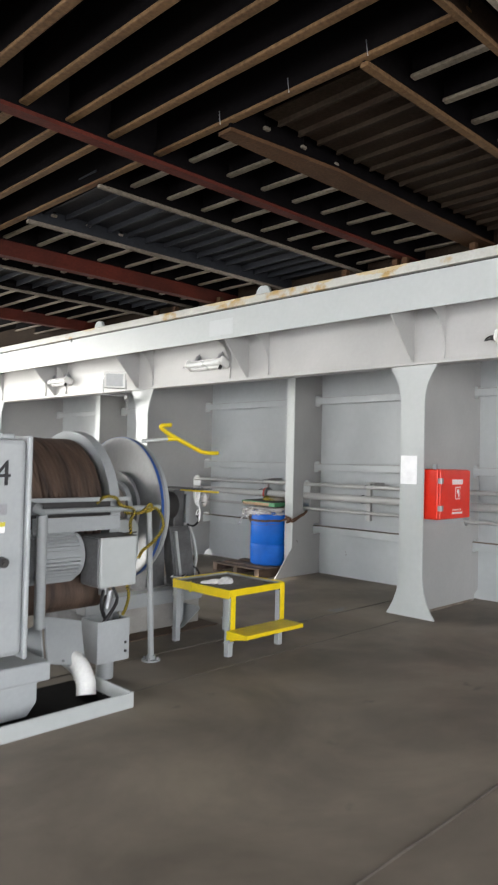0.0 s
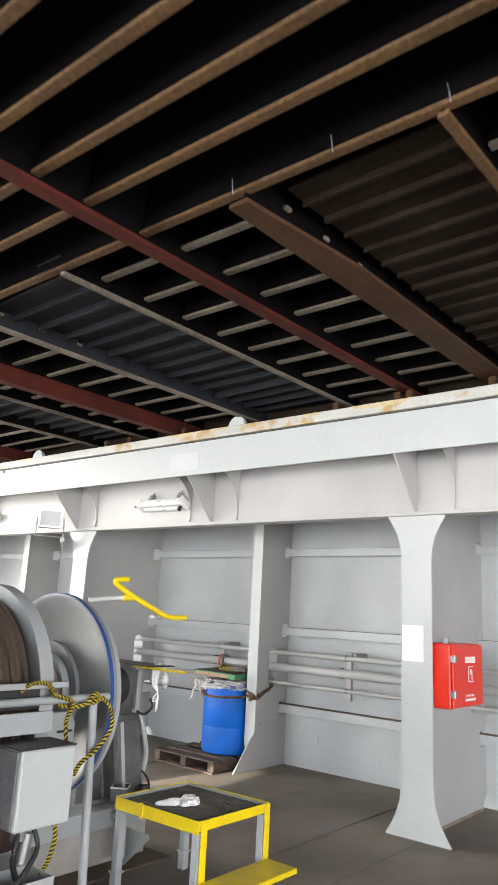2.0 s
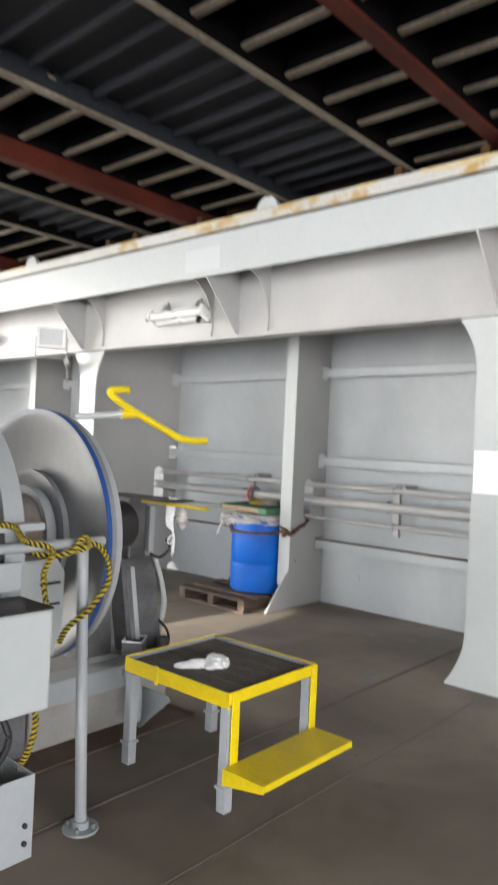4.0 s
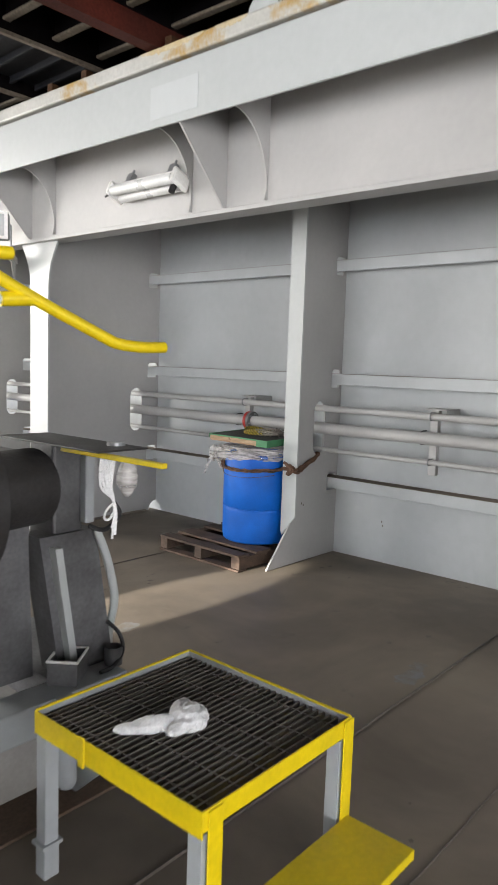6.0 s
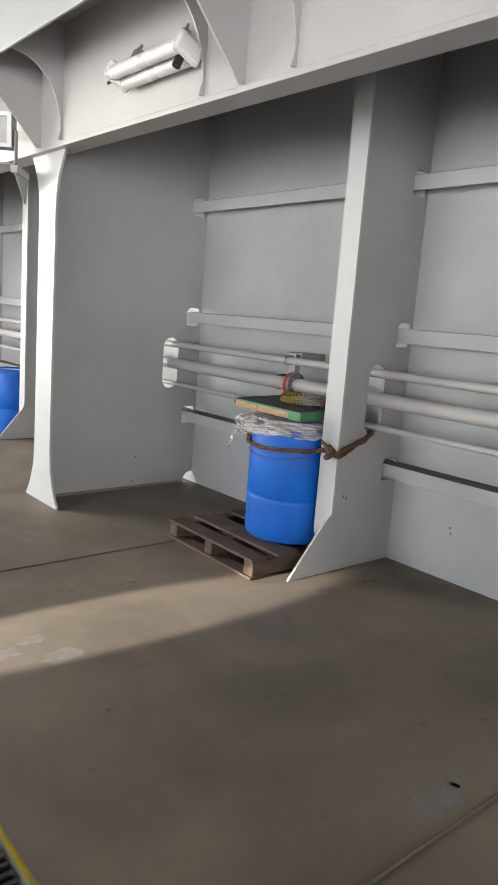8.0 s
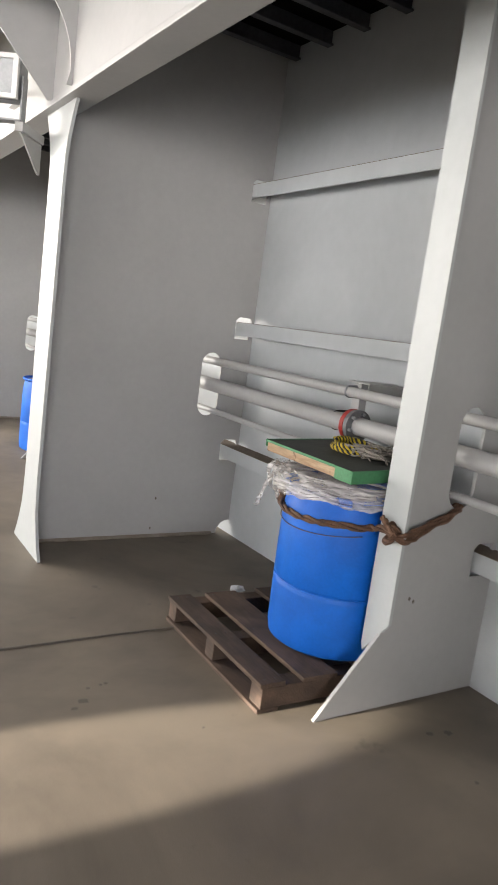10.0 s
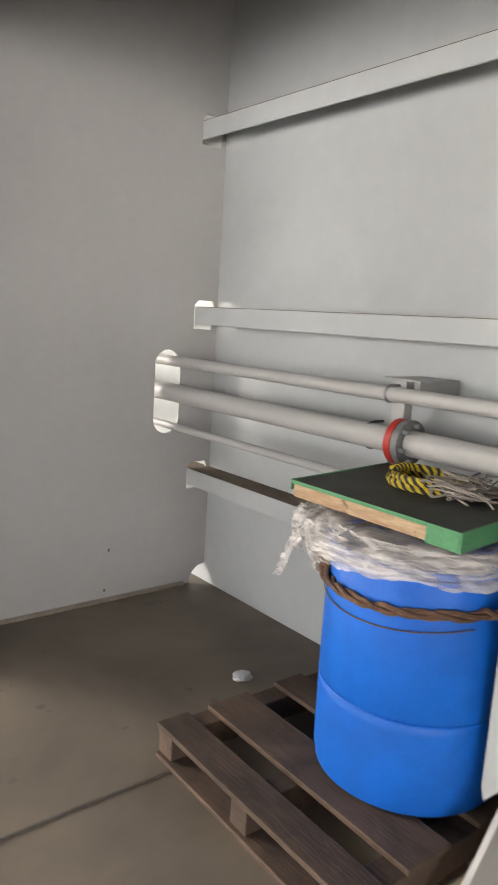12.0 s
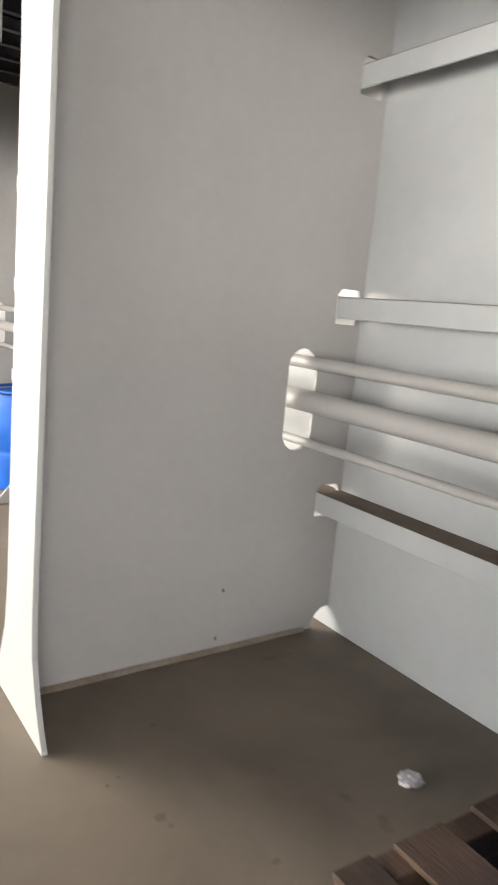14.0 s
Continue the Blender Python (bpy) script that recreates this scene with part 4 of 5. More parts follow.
for nm, dims in (("back_rail", (W, W + 0.006, 0.0, D)), ("end_rail", (0.0, W, D, D + 0.006))):
    r = part(nm, box(B(), *dims, H - 0.05, H, 0.002), M_WINCH, p, "pale grey angle rail")
    part("yellow_edge", box(B(), dims[0] - 0.001, dims[1] + 0.001, dims[2] - 0.001, dims[3] + 0.001, H, H + 0.006, 0.001), M_YELLOW, r, "yellow painted upper edge")
part("rail_clip", box(B(), -0.012, -0.006, D - 0.24, D - 0.215, H - 0.075, H + 0.012, 0.002), M_YELLOW, p)
for x in (0.012, W - 0.04):                            # yellow uprights carrying the lower tread
    part("tread_upright", box(B(), x, x + 0.05, -0.012, -0.0065, 0.12, H, 0.002), M_YELLOW, p, "yellow painted flat upright")
n = 28
for i in range(n):
    y = 0.016 + (D - 0.032) * i / (n - 1)
    part("bearing_bar", box(B(), 0.004, W - 0.004, y - 0.003, y + 0.003, H - 0.048, H - 0.014), M_GRATING, p, "dark worn grating bar")
for i in range(6):
    x = 0.05 + (W - 0.1) * i / 5
    part("cross_bar", cyl(B(), (x, 0.006, H - 0.018), (x, D - 0.006, H - 0.018), 0.0035, seg=6), M_GRATING, p, "dark worn cross bar")
bm = B()
box(bm, -0.03, W - 0.01, -0.235, -0.013, 0.207, 0.211, 0.001)
box(bm, -0.03, W - 0.01, -0.235, -0.231, 0.182, 0.207, 0.001)
part("lower_tread", bm, M_YELLOW, p, "yellow painted lower tread")
for x in (-0.035, W - 0.01):
    part("tread_cheek", plate(B(), [(-0.013, 0.14), (-0.013, 0.211), (-0.235, 0.211), (-0.235, 0.18)], [], "x", x, x + 0.005), M_YELLOW, p)

# rag on the grating
p = thing("white_rag", "crumpled white rag lying on the step's grating", "rag", (3.345, 4.135, 0.498))
bm = B()
for cx, cy, sx, sy, sz, turn in ((0.065, -0.02, 0.075, 0.058, 0.04, 35), (-0.03, 0.02, 0.085, 0.034, 0.028, -28), (-0.095, 0.055, 0.045, 0.022, 0.018, -40), (0.085, 0.035, 0.05, 0.03, 0.03, 20), (0.01, -0.035, 0.05, 0.03, 0.02, 10)):
    r = bmesh.ops.create_icosphere(bm, subdivisions=4, radius=1.0)
    for v in r["verts"]:
        c = v.co.copy()
        fold = 1 - abs(noise.noise(Vector((c.x * 2.2 + cx * 60, c.y * 4.5 + cy * 50, c.z * 2.0)))) * 1.1
        k = 0.62 + 0.5 * fold + 0.05 * noise.noise(c * 5)
        v.co = pose(cx, cy, 0, 0, 0, turn) @ Vector((c.x * sx * k, c.y * sy * k, max(-0.001, c.z * sz * k + 0.006)))
cloth = part("cloth", bm, M_RAG, p)
knit = cloth.modifiers.new("knit", "REMESH")            # one closed skin over the bunched folds
knit.mode, knit.voxel_size, knit.use_smooth_shade = "VOXEL", 0.0042, True

# ---- mooring winch ----
winch = thing("mooring_winch", "grey mooring winch with a brown rope on its drum", "winch", (2.0, 4.87, 0.0))


def wpart(name, bm, mat, label="", smooth=False, shift=(-0.03, -0.11, -0.012)):
    ob = part(name, bm, mat, winch, label, smooth)
    ob.matrix_parent_inverse = winch.matrix_basis.inverted()
    ob.location = shift
    return ob


AY, AZ = 4.87, 1.12                                     # drum axis


def disc(x0, x1, r, mat, label="", name="drum_flange"):
    """A drum flange: dished plate with a rolled rim."""
    bm = B()
    seg = 64
    prof = [(x0, 0.13), (x0, r - 0.05), (x0 - 0.012, r - 0.03), (x0 - 0.012, r), (x1, r), (x1, 0.13)]
    rings = [[bm.verts.new((x, AY + rr * math.cos(math.tau * k / seg), AZ + rr * math.sin(math.tau * k / seg))) for k in range(seg)] for x, rr in prof]
    for a, b in zip(rings, rings[1:] + rings[:1]):
        for k in range(seg):
            bm.faces.new((a[k], a[(k + 1) % seg], b[(k + 1) % seg], b[k]))
    bmesh.ops.recalc_face_normals(bm, faces=bm.faces)
    return wpart(name, bm, mat, label, True)


disc(2.30, 2.37, 0.62, M_WINCH, "grey painted drum flange")
disc(2.79, 2.83, 0.588, M_WORN, "worn bare steel drum flange")
bm = B()
seg = 64
rings = [[bm.verts.new((x, AY + rr * math.cos(math.tau * k / seg), AZ + rr * math.sin(math.tau * k / seg))) for k in range(seg)] for x, rr in ((2.779, 0.584), (2.779, 0.592), (2.802, 0.592), (2.802, 0.584))]
for a, b in zip(rings, rings[1:] + rings[:1]):
    for k in range(seg):
        bm.faces.new((a[k], a[(k + 1) % seg], b[(k + 1) % seg], b[k]))
wpart("blue_rim", bm, M_BLUE_RIM, "blue painted rim", True)
wpart("brake_band", cyl(B(), (2.832, AY, AZ), (2.872, AY, AZ), 0.572, seg=64), M_WINCH, "pale grey brake band", True)
disc(1.50, 1.55, 0.60, M_WINCH, "grey painted drum flange")
wpart("drum_core", cyl(B(), (1.55, AY, AZ), (2.79, AY, AZ), 0.185, seg=40), M_CORE, "rust-brown drum core", True)
disc(2.735, 2.785, 0.225, M_WINCH, "pale grey hub ring", name="hub_ring")
disc(2.772, 2.788, 0.30, M_WORN, "raised steel ring round the hub", name="hub_step")
bm = B()                                                # turns of rope, each a ring
seg = 60
for layer, (r, n) in enumerate(((0.50, 20), (0.535, 19))):
    for i in range(n):
        x = 1.575 + (i + 0.5 * layer) * 0.0365
        rr = r + 0.008 * noise.noise(Vector((i * 1.7, layer, 0)))
        tube(bm, [(x + 0.010 * noise.noise(Vector((k * 0.21, i, layer))), AY + (rr + 0.006 * noise.noise(Vector((k * 0.3, i, 7)))) * math.cos(math.tau * k / seg), AZ + rr * math.sin(math.tau * k / seg)) for k in range(seg)], 0.021, 7, True)
wpart("wound_rope", bm, M_WIRE, "brown greased mooring rope", True)
wpart("shaft", cyl(B(), (1.2, AY, AZ), (3.34, AY, AZ), 0.07, seg=28), M_STEEL, "bright shaft", True)

# gear case with the number
# The unseen far end is lengthened so that it shades the deck behind.
wpart("gear_case", box(B(), 0.35, 1.285, 3.62, 5.75, 0.42, 1.63, 0.03), M_WINCH, "grey painted gear case")
wpart("case_flange", box(B(), 1.285, 1.31, 3.60, 5.32, 0.40, 1.65, 0.008), M_WINCH)
wpart("top_lug", box(B(), 0.98, 1.06, 3.66, 3.74, 1.63, 1.67, 0.01), M_WINCH)
wpart("top_lug", box(B(), 1.15, 1.23, 3.66, 3.74, 1.63, 1.66, 0.01), M_WINCH)
txt = bpy.data.curves.new("number", "FONT")
txt.body, txt.size, txt.extrude = "4", 0.20, 0.002
txt.materials.append(M_INK)
ob = new("number", txt)
ob.parent = winch
ob.matrix_parent_inverse = winch.matrix_basis.inverted()
ob.matrix_basis = pose(1.06, 3.503, 1.36, 90, 0, 0)
wpart("name_plate", box(B(), 1.04, 1.17, 3.612, 3.618, 1.21, 1.27, 0.002), M_STEEL, "dull steel name plate")
wpart("warning_label", box(B(), 1.03, 1.16, 3.613, 3.618, 1.11, 1.17), M_PAPER, "white and yellow warning label")
wpart("label_band", box(B(), 1.03, 1.16, 3.610, 3.613, 1.145, 1.17), M_LABEL_Y, "yellow band")
bm = B()
cyl(bm, (1.15, 3.62, 0.95), (1.15, 3.585, 0.95), 0.032, 0.028, 18)
cyl(bm, (1.15, 3.585, 0.95), (1.15, 3.57, 0.95), 0.014, seg=12)
wpart("oil_plug", bm, M_DARK, "dark oil plug", True)
wpart("lower_rib", box(B(), 0.5, 1.52, 3.70, 5.2, 0.215, 0.33, 0.015), M_WINCH)
bm = B()
plate(bm, [(0.6, 0.03), (1.38, 0.03), (1.44, 0.10), (1.44, 0.215), (0.6, 0.215)], [], "y", 3.72, 3.80)
wpart("case_foot", bm, M_WINCH)

# drip tray
bm = B()
box(bm, 0.2, 1.96, 3.475, 3.487, 0.012, 0.105, 0.003)
box(bm, 1.948, 1.96, 3.487, 4.15, 0.012, 0.105, 0.003)
wpart("drip_tray", bm, M_COAM, "pale painted drip tray lip")
wpart("tray_bottom", box(B(), 0.2, 1.948, 3.487, 4.15, 0.013, 0.022), M_PLATE, "near-black tray bottom")

# hydraulic motor with cooling ribs, guards and pipes
wpart("motor", cyl(B(), (1.60, 4.22, 0.87), (1.96, 4.22, 0.87), 0.16, seg=36), M_WINCH, "ribbed grey motor", True)
for i in range(19):
    a = radians(100 + i * 9)
    c = Vector((0, 4.22 + 0.158 * math.cos(a), 0.87 + 0.158 * math.sin(a)))
    wpart("cooling_rib", box(B(), 1.61, 1.92, -0.003, 0.003, 0.0, 0.028, 0, Matrix.Translation(c) @ Matrix.Rotation(a - math.pi / 2, 4, "X")), M_WINCH)
wpart("motor_end", cyl(B(), (1.96, 4.22, 0.87), (2.03, 4.22, 0.87), 0.14, seg=36), M_DARK, "dark motor end plate", True)
wpart("lower_shaft_guard", cyl(B(), (1.5, 4.3, 0.60), (2.2, 4.3, 0.60), 0.13, seg=24), M_WIRE, "greasy brown shaft guard", True)
wpart("rail", tube(B(), [(1.60, 4.21, 1.165), (2.70, 4.21, 1.165)], 0.02, 12), M_WINCH, "pale grey guard rail", True)
wpart("upper_rail", box(B(), 1.58, 2.42, 4.20, 4.225, 1.225, 1.255, 0.004), M_WINCH, "pale grey flat rail")
# Dark plate standing in for the shade beneath the upper rail.
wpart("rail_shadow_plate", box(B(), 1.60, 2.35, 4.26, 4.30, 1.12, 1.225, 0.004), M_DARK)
wpart("guard_sheet", box(B(), 1.60, 2.28, 4.12, 4.135, 1.03, 1.13, 0.003), M_WINCH)
wpart("stand_pipe", tube(B(), [(1.60, 4.0, 0.45), (1.60, 4.0, 1.16), (1.60, 4.06, 1.20), (1.60, 4.2, 1.21)], 0.035, 12), M_WINCH, "pale grey upright pipe", True)
bm = B()
cyl(bm, (2.655, 4.21, 0.0), (2.655, 4.21, 0.022), 0.072, seg=28)
cyl(bm, (2.655, 4.21, 0.022), (2.655, 4.21, 0.05), 0.034, seg=20)
wpart("stanchion_foot", bm, M_WINCH, "round galvanised foot plate", True)
wpart("stanchion", cyl(B(), (2.655, 4.21, 0.03), (2.60, 4.21, 1.15), 0.023, seg=18), M_WINCH, "galvanised stanchion", True)
for a in (0.6, 2.2, 3.8, 5.3):
    c = (2.655 + 0.053 * math.cos(a), 4.21 + 0.053 * math.sin(a))
    wpart("foot_bolt", cyl(B(), (*c, 0.02), (*c, 0.04), 0.009, seg=6), M_STEEL)

# control box, open pan, elbow
wpart("control_box", box(B(), 1.99, 2.285, 3.92, 4.14, 0.665, 1.0, 0.012), M_COAM, "pale grey control box")
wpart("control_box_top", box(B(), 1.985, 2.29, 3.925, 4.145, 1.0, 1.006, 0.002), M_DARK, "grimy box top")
# Thin plate added over the box's side to make it darker.
wpart("control_box_side", box(B(), 1.976, 1.989, 3.935, 4.135, 0.675, 0.995, 0.003), M_GREASE, "dark grey side cover")
for k, (z0, z1) in enumerate(((0.60, 0.665), (0.5, 0.62))):
    wpart("hose_fitting", cyl(B(), (2.1 + 0.03 * k, 4.04, z0), (2.1 + 0.05 * k, 4.04, z1), 0.035 - 0.006 * k, seg=16), M_STEEL, "steel hose fitting", True)
for run, r in (([(2.1, 4.03, 0.66), (2.06, 4.0, 0.55), (2.09, 4.02, 0.47), (2.16, 4.05, 0.38)], 0.014), ([(2.17, 4.05, 0.66), (2.2, 4.02, 0.56), (2.14, 4.0, 0.48), (2.08, 4.02, 0.40)], 0.012)):
    wpart("hose", tube(B(), smooth_path(run), r, 8), M_BLACK, "black hydraulic hose", True)
bm = B()
box(bm, 2.03, 2.29, 3.99, 3.996, 0.14, 0.425, 0.002)
box(bm, 2.03, 2.29, 4.19, 4.196, 0.14, 0.425, 0.002)
box(bm, 2.284, 2.29, 3.996, 4.19, 0.14, 0.425, 0.002)
box(bm, 2.03, 2.036, 3.996, 4.19, 0.14, 0.425, 0.002)
box(bm, 2.036, 2.284, 3.996, 4.19, 0.14, 0.15)
wpart("open_pan", bm, M_WINCH, "grey open-topped pan")
for z in (0.20, 0.26):
    wpart("pan_bolt", cyl(B(), (2.255, 3.99, z), (2.255, 3.98, z), 0.009, seg=8), M_DARK)
wpart("pan_support", cyl(B(), (2.16, 4.09, 0.012), (2.16, 4.09, 0.14), 0.06, seg=20), M_WINCH, smooth=True)
wpart("slant_cover", box(B(), -0.15, 0.15, -0.01, 0.01, -0.15, 0.15, 0.006, Matrix.Translation((1.76, 3.96, 0.35)) @ pose(0, 0, 0, -28, 14, 6)), M_WINCH, "tilted grey cover plate")
wpart("slant_cover_side", box(B(), -0.012, 0.0, -0.01, 0.14, -0.17, 0.16, 0.004, Matrix.Translation((1.60, 3.95, 0.34)) @ pose(0, 0, 0, -28, 14, 6)), M_WINCH)
for dx in (-0.07, 0.08):
    wpart("cover_bolt", cyl(B(), (1.78 + dx, 3.90, 0.255), (1.78 + dx, 3.88, 0.25), 0.01, seg=8), M_STEEL)
wpart("drain_elbow", tube(B(), smooth_path([(1.80, 3.98, 0.24), (1.83, 3.90, 0.20), (1.84, 3.83, 0.12), (1.83, 3.80, 0.035)], 5), 0.062, 16), M_WHITE, "white plastic drain elbow", True)

# bed under the bearing stand and the gear case
STAY = (0, 0, 0)
wpart("bed_beam", box(B(), 2.45, 3.70, 4.74, 4.88, 0.24, 0.36, 0.008), M_WINCH, "grey painted bed beam", shift=STAY)
wpart("bed_beam", box(B(), 3.44, 3.76, 4.88, 5.5, 0.24, 0.36, 0.008), M_GREASE, "grey painted bed beam", shift=STAY)
wpart("bed_plinth", box(B(), 2.82, 3.72, 4.80, 5.45, 0.012, 0.24, 0.012), M_PLINTH, "pale plinth of the bed, streaked with rust", shift=STAY)
# Floor shadow round the bed, painted as a thin rust-brown plate.
wpart("bed_floor_shadow", box(B(), 2.46, 3.80, 4.62, 5.5, 0.0, 0.012, 0.004), M_BED_SHADOW, "rust-brown plate drawing the floor shadow under the bed", shift=STAY)
bm = B()
tube(bm, smooth_path([(3.36, 4.66, 0.40), (3.36, 4.655, 0.25), (3.365, 4.655, 0.10)], 4), 0.034, 16)
bmesh.ops.create_uvsphere(bm, u_segments=16, v_segments=8, radius=0.034, matrix=Matrix.Translation((3.365, 4.655, 0.10)))
wpart("drain_pot", bm, M_WINCH, "pale grey drain pot on the bed", True, STAY)
wpart("pot_arm", box(B(), 3.335, 3.385, 4.655, 4.80, 0.30, 0.335, 0.006), M_WINCH, shift=STAY)
# brake cover below the drum
bm = B()
plate(bm, [(2.36, 0.66), (2.50, 0.60), (2.66, 0.62), (2.70, 0.75), (2.70, 0.98), (2.66, 1.04), (2.42, 1.04), (2.36, 0.96)], [], "y", 4.40, 4.52)
wpart("brake_cover", bm, M_COAM, "pale grey brake cover", shift=STAY)
for z in (0.84, 0.93):
    wpart("cover_slot", box(B(), 2.58, 2.68, 4.396, 4.40, z, z + 0.012), M_DARK, "dark slot", shift=STAY)
wpart("bed_plinth", box(B(), 2.5, 2.8, 4.80, 5.45, 0.0, 0.24, 0.006), M_GREASE, "dark grey plinth of the bed", shift=STAY)
wpart("bed_plinth", box(B(), 0.6, 1.2, 3.9, 5.45, 0.0, 0.24, 0.006), M_COAM, "pale stained plinth of the bed")
for x in (3.42,):
    bm = B()
    plate(bm, [(4.74, 0.02), (4.74, 0.24), (4.48, 0.24), (4.46, 0.22), (4.68, 0.02)], [], "x", x, x + 0.014)
    wpart("bed_gusset", bm, M_WINCH, "pale sloping gusset", shift=STAY)

# bearing stand beyond the drum
wpart("stand_column", box(B(), 3.47, 3.60, 4.90, 5.06, 0.86, 1.24, 0.012), M_GREASE, "greasy grey stand column", shift=STAY)
wpart("column_strip", box(B(), 3.585, 3.625, 4.86, 4.90, 0.93, 1.20, 0.006), M_WINCH, "pale upright strip", shift=STAY)
bm = B()
plate(bm, [(3.49, 0.36), (3.735, 0.36), (3.645, 0.90), (3.40, 0.90)], [], "y", 4.88, 5.0)
wpart("stand_leg", bm, M_GREASE, "dark greasy slanting stand leg", shift=STAY)
wpart("stand_pipe", tube(B(), smooth_path([(3.64, 4.87, 0.90), (3.685, 4.86, 0.78), (3.725, 4.86, 0.62), (3.735, 4.90, 0.48), (3.735, 4.91, 0.37)], 5), 0.017, 10), M_COAM, "pale grey drain pipe", True, STAY)
bm = B()
plate(bm, [(3.52, 0.36), (3.55, 0.36), (3.47, 0.86), (3.44, 0.86)], [], "y", 4.84, 4.90)
wpart("stand_rib", bm, M_COAM, "pale grey stand rib", shift=STAY)
bm = B()
plate(bm, [(3.20, 0.36), (3.42, 0.36), (3.40, 0.86), (3.42, 1.20), (3.22, 1.20), (3.24, 0.85)], [], "y", 4.95, 5.25)
wpart("brake_frame", bm, M_GREASE, "greasy grey brake frame", shift=STAY)
wpart("bearing_housing", cyl(B(), (3.10, AY, AZ), (3.36, AY + 0.05, AZ), 0.13, seg=30), M_DARK, "dark bearing housing", True)
wpart("clutch_ring", cyl(B(), (2.88, AY, AZ), (3.10, AY, AZ), 0.25, seg=40), M_DARK, "dark greasy clutch ring", True)
bm = B()                                                # square open tin
turn = pose(3.50, 4.845, 0.36, 0, 0, 38)
for dims in ((-0.07, 0.07, -0.055, -0.051), (-0.07, 0.07, 0.051, 0.055), (-0.07, -0.066, -0.051, 0.051), (0.066, 0.07, -0.051, 0.051)):
    box(bm, *dims, 0.001, 0.09, 0, turn)
box(bm, -0.066, 0.066, -0.051, 0.051, 0.001, 0.02, 0, turn)
wpart("grease_tin", bm, M_GREASE, "square open grease tin", shift=STAY)
rim = [turn @ Vector((a, b, 0.09)) for a, b in ((-0.07, -0.055), (0, -0.055), (0.07, -0.055), (0.07, 0), (0.07, 0.055), (0, 0.055), (-0.07, 0.055), (-0.07, 0))]
wpart("tin_rim", tube(B(), rim, 0.006, 6, True), M_WHITE, "pale worn rim", True, STAY)
bm = B()                                                # small round can
cyl(bm, (3.70, 4.83, 0.36), (3.70, 4.83, 0.43), 0.036, seg=24, caps=False)
cyl(bm, (3.70, 4.83, 0.361), (3.70, 4.83, 0.43), 0.031, seg=24, caps=False)
wpart("grease_can", bm, M_GREASE, "small open grease can", True, STAY)
wpart("drain_hose", tube(B(), smooth_path([(3.70, 4.87, 0.52), (3.735, 4.84, 0.47), (3.73, 4.81, 0.41), (3.67, 4.79, 0.372), (3.60, 4.78, 0.37)], 6), 0.008, 8), M_BLACK, "black drain hose", True, STAY)
wpart("grease_hose", tube(B(), smooth_path([(3.60, 4.86, 0.92), (3.66, 4.84, 0.90), (3.72, 4.83, 0.95), (3.70, 4.84, 1.0)], 6), 0.009, 8), M_BLACK, "black grease hose", True, STAY)

# control plate with yellow bar
wpart("control_plate", box(B(), 3.30, 3.50, 4.42, 4.98, 1.262, 1.268, 0.002), M_DARK, "dark control plate", shift=STAY)
wpart("control_bar", box(B(), 3.322, 3.345, 4.16, 4.64, 1.245, 1.26, 0.003), M_YELLOW, "yellow control lever", shift=STAY)
wpart("control_pad", cyl(B(), (3.45, 4.52, 1.268), (3.45, 4.52, 1.28), 0.03, seg=16), M_STEEL, shift=STAY)
# brake crank
wpart("crank_handle", tube(B(), smooth_path([(3.015, 4.41, 1.806), (2.925, 4.42, 1.796), (2.935, 4.42, 1.768), (3.06, 4.41, 1.705), (3.28, 4.37, 1.606), (3.33, 4.36, 1.588), (3.40, 4.345, 1.582), (3.485, 4.34, 1.585)], 5), 0.017, 12), M_YELLOW, "yellow bent crank handle", True, STAY)
wpart("crank_shaft", tube(B(), [(2.80, 4.52, 1.665), (3.0, 4.42, 1.69)], 0.015, 10), M_COAM, "pale grey crank shaft", True, STAY)
wpart("crank_boss", tube(B(), [(2.99, 4.425, 1.688), (3.08, 4.41, 1.697)], 0.02, 12), M_YELLOW, "yellow crank boss", True, STAY)

# bag and strings hung from the control lever
p = thing("hanging_strings", "white cords and a clear bag hung from the control lever", "cord", (3.40, 4.45, 1.245))
bm = B()
seg, rows, grid = 22, 12, []
for j in range(rows):
    t = j / (rows - 1)
    r = 0.006 + 0.026 * math.sin(math.pi * t) ** 0.7 if 0 < t < 1 else 0.006
    grid.append([bm.verts.new((0.025 + (r + 0.008 * noise.noise(Vector((k * 0.6, j * 0.5, 3)))) * math.cos(math.tau * k / seg), -0.02 + r * math.sin(math.tau * k / seg), -0.004 - 0.125 * t)) for k in range(seg)])
for a, b in zip(grid, grid[1:]):
    for k in range(seg):
        bm.faces.new((a[k], a[(k + 1) % seg], b[(k + 1) % seg], b[k]))
part("clear_bag", bm, M_FILM, p, "crumpled clear bag", smooth=True)
rnd = random.Random(8)
for k in range(6):                                      # loops of cord gathered into one tail
    w = 0.012 + 0.01 * k
    pts = [(-w * 0.7, 0.004 * k, 0.0), (-w, 0.006, -0.05), (-w * 0.8 + rnd.uniform(-0.008, 0.008), 0.01, -0.10), (-0.004, 0.012, -0.14 + rnd.uniform(-0.01, 0.01)), (0.004 * (k % 3), 0.012, -0.19), (0.006 * (k % 3 - 1), 0.014, -0.23 - 0.012 * (k % 4))]
    part("cord_strand", tube(B(), smooth_path(pts, 6), 0.0042, 6), M_RAG, p, smooth=True)
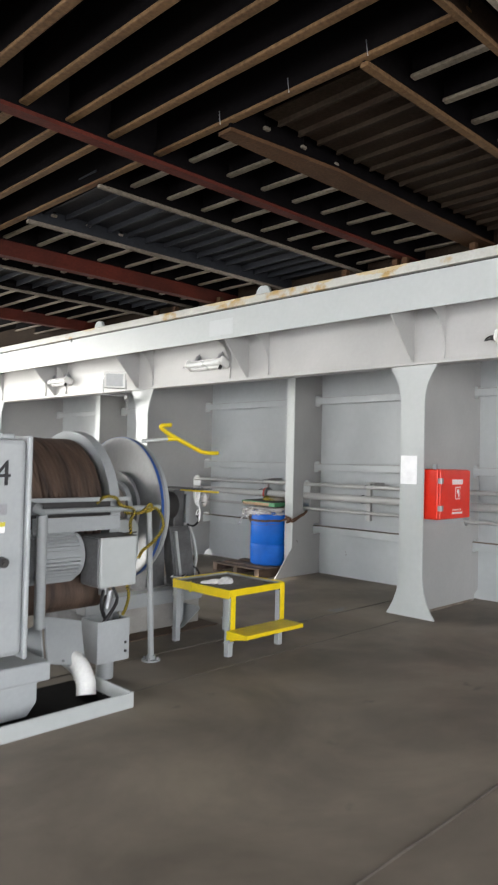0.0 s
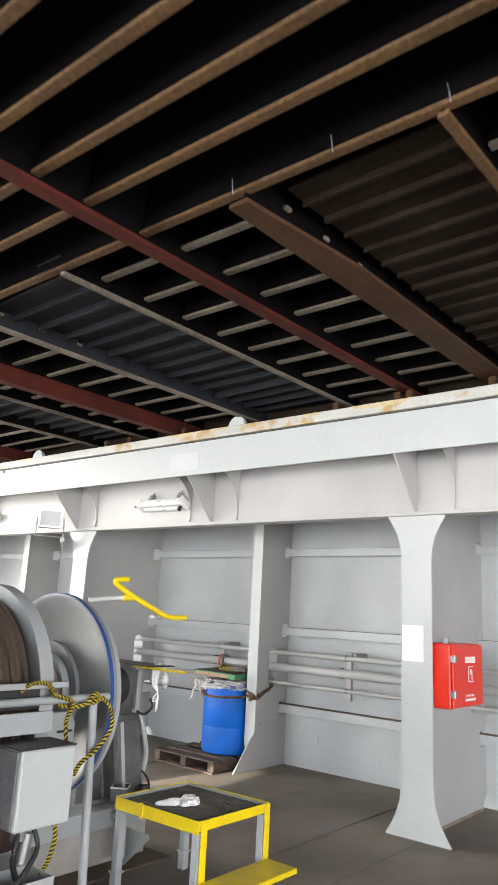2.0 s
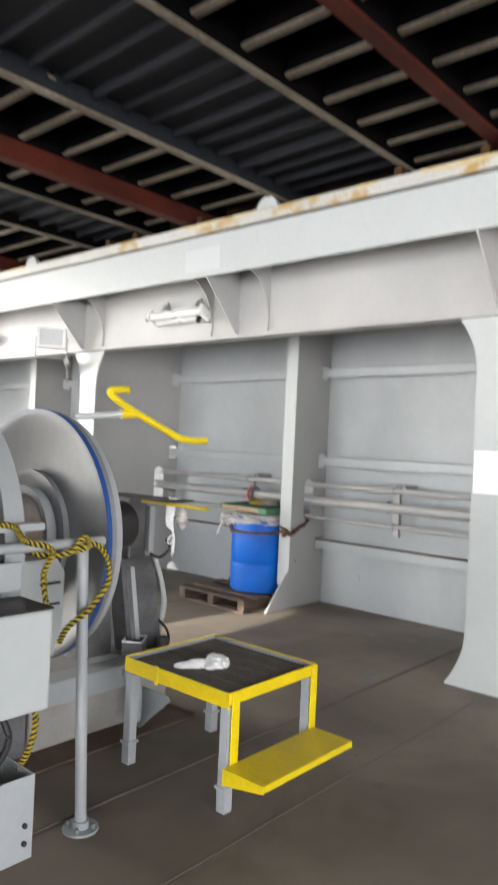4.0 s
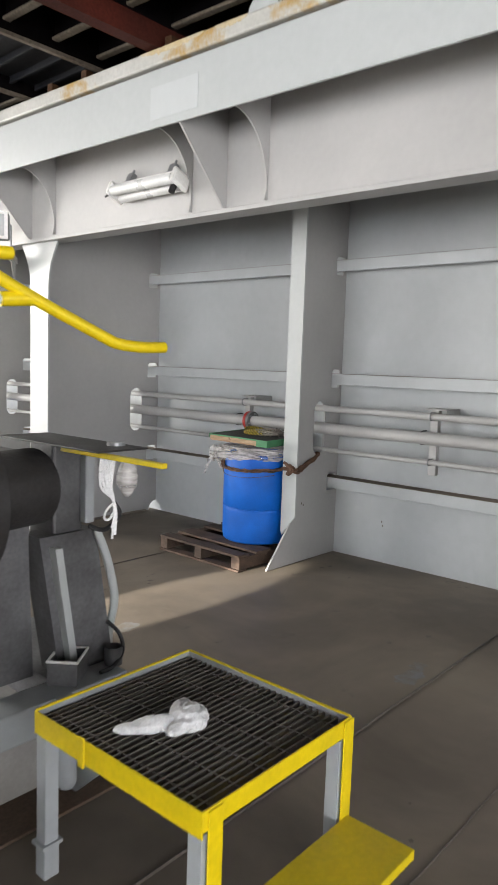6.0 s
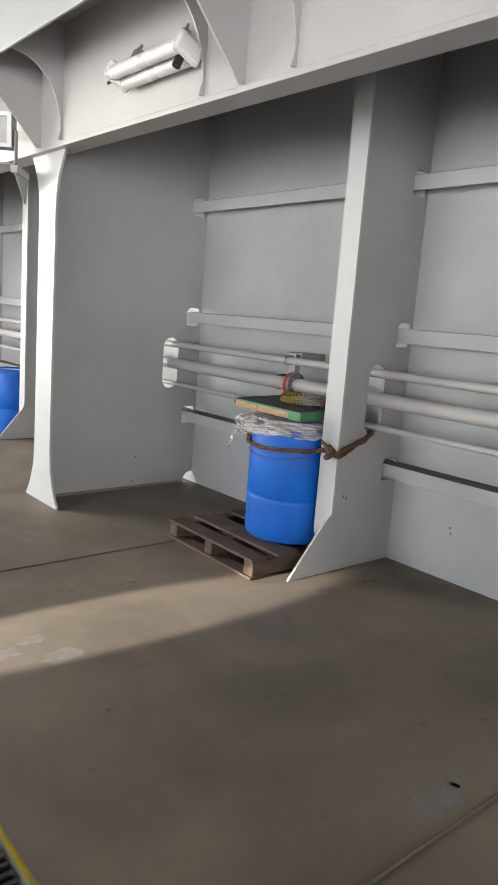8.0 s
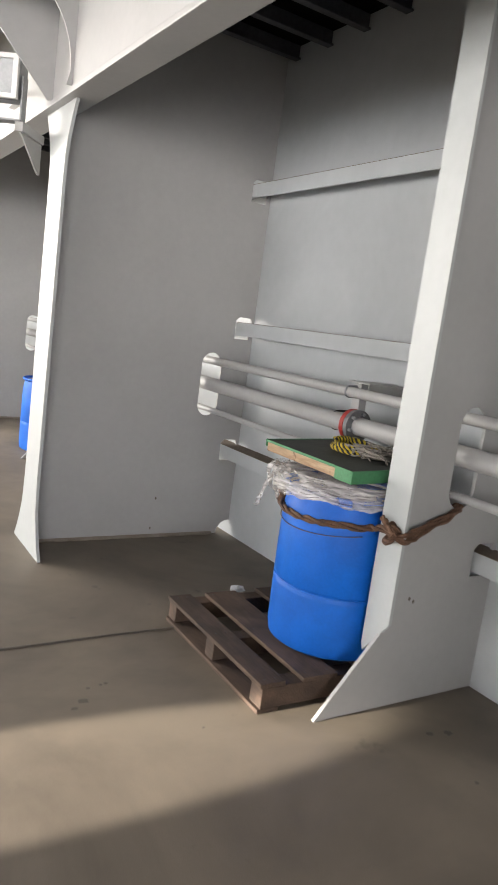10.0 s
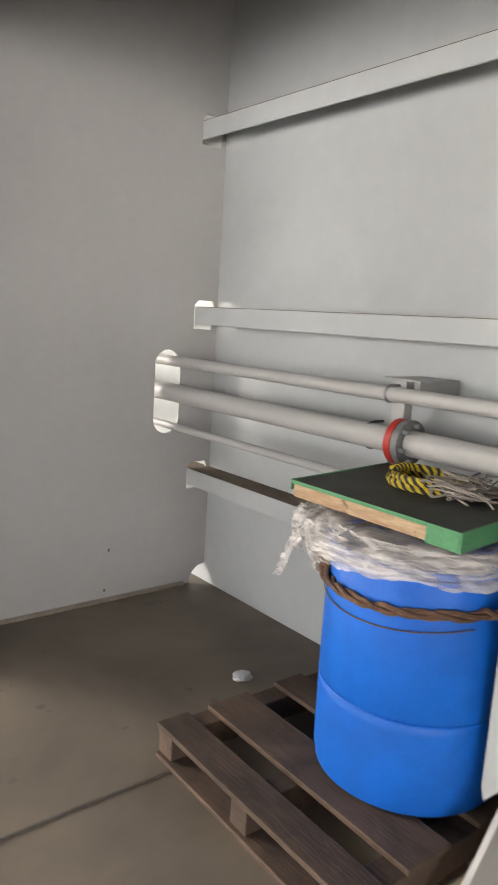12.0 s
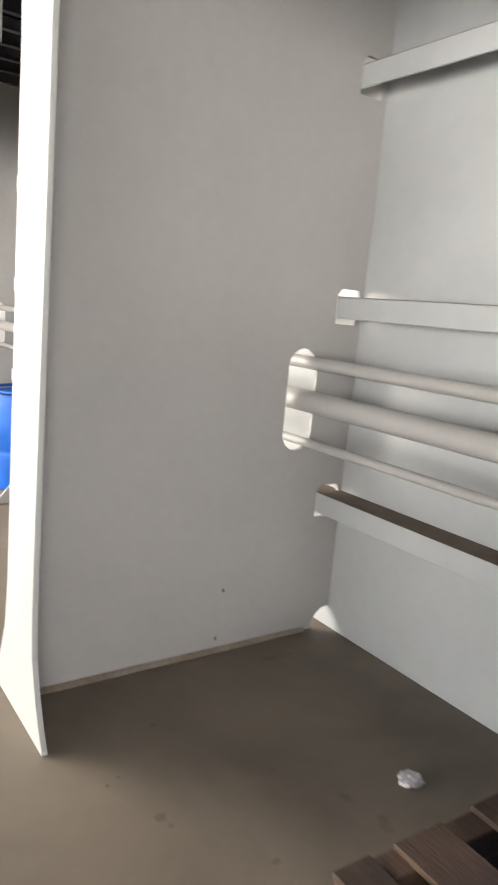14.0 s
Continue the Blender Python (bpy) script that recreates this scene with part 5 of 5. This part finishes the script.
part("cord_loop", tube(B(), smooth_path([(0.0, 0.012, -0.15), (-0.03, 0.012, -0.17), (-0.036, 0.014, -0.195), (-0.018, 0.012, -0.20), (0.0, 0.012, -0.175)], 6), 0.0042, 6), M_RAG, p, smooth=True)

# yellow and black rope over the rail
p = thing("rail_rope", "yellow and black rope looped over the guard rail", "rope", (2.37, 4.09, 1.153))
run = [(-0.24, 0.03, 0.05), (-0.22, -0.02, 0.09), (-0.13, -0.03, 0.085), (-0.08, -0.03, 0.03), (0.03, -0.035, -0.01), (0.0, -0.035, -0.1), (0.012, -0.05, -0.24)]
two_strand(p, run, 0.012, turns=18)
run = [(-0.07, 0.03, 0.05), (0.0, 0.03, -0.03), (0.1, -0.03, -0.03), (0.17, -0.04, 0.03), (0.2, -0.03, -0.01), (0.16, 0.0, -0.03), (0.22, -0.04, 0.0), (0.285, -0.045, -0.07), (0.29, -0.045, -0.16), (0.21, -0.045, -0.25), (0.11, -0.045, -0.31), (0.07, -0.05, -0.36)]
two_strand(p, run, 0.012, turns=26)
two_strand(p, [(-0.09, -0.12, -0.50), (-0.06, -0.12, -0.60), (-0.085, -0.12, -0.70), (-0.11, -0.1, -0.76)], 0.012, turns=9)

# ---- marks on the deck and the frames ----
M_BLUE_STAIN = material("faded_blue_paint_spill", (0.205, 0.205, 0.207), 0.6, second=(0.19, 0.165, 0.135), scale=16, fine=120, mix=0.3, grain=0.08)
M_SPOT = material("dark_oil_spot", (0.10, 0.084, 0.068), 0.55, second=(0.135, 0.113, 0.091), scale=12, fine=120, grain=0.15)


def blot(x, y, r, sx, seed, h=0.0006):
    """A flat stain with an uneven edge."""
    bm = B()
    n = 28
    pts = []
    for k in range(n):
        a = math.tau * k / n
        rr = r * (1 + 0.55 * noise.noise(Vector((2 * math.cos(a) + seed, 2 * math.sin(a), seed * 1.7))) + 0.25 * noise.noise(Vector((6 * math.cos(a), 6 * math.sin(a) + seed, 3))))
        pts.append((x + sx * rr * math.cos(a), y + rr * math.sin(a)))
    return plate(bm, pts, [], "z", 0.0002, h)


for i, (x, y) in enumerate([(4.517, 6.02), (4.582, 5.813), (5.165, 4.30), (5.32, 4.33), (4.36, 5.95)]):
    part("paint_spill", blot(x, y, 0.04 + 0.012 * (i % 3), 1.5, i + 0.5, 0.0008), M_BLUE_STAIN, floor)
for i, (x, y) in enumerate([(4.219, 3.795), (4.796, 5.288), (5.492, 4.6), (5.744, 4.483), (5.311, 6.469), (5.22, 6.346), (6.455, 5.736), (6.533, 5.714), (5.695, 7.412), (5.863, 7.856), (5.451, 7.106), (5.686, 7.454), (4.815, 5.277), (5.952, 4.846), (4.537, 5.337), (5.267, 6.387), (5.368, 6.48), (5.877, 7.166)]):
    part("oil_spot", blot(x, y, 0.006 + 0.003 * (i % 4), 1.3, 10.3 + i), M_SPOT, floor)
rnd = random.Random(21)
for i in range(34):
    part("oil_spot", blot(rnd.uniform(1.5, 6.6), rnd.uniform(3.0, 9.0), rnd.uniform(0.003, 0.008), 1.2, 40.1 + i, 0.0008), M_SPOT, floor)
# chipped paint on the frames and the ship's side
for i, (axis, at, u, v) in enumerate((("y", 5.959, 6.477, 0.457), ("y", 5.959, 6.452, 0.472), ("y", 8.211, 6.346, 0.268), ("y", 8.211, 6.327, 0.06), ("x", 6.9395, 5.501, 0.298), ("x", 6.9395, 5.512, 0.33), ("x", 6.9395, 7.238, 0.05))):
    n = 14
    pts = [(u + 0.006 * (1 + 0.6 * noise.noise(Vector((k, i, 1)))) * math.cos(math.tau * k / n), v + 0.009 * (1 + 0.6 * noise.noise(Vector((k, i, 4)))) * math.sin(math.tau * k / n)) for k in range(n)]
    part("paint_chip", plate(B(), pts, [], axis, at - 0.0012, at), M_SPOT, wall, "dark chip in the paint")
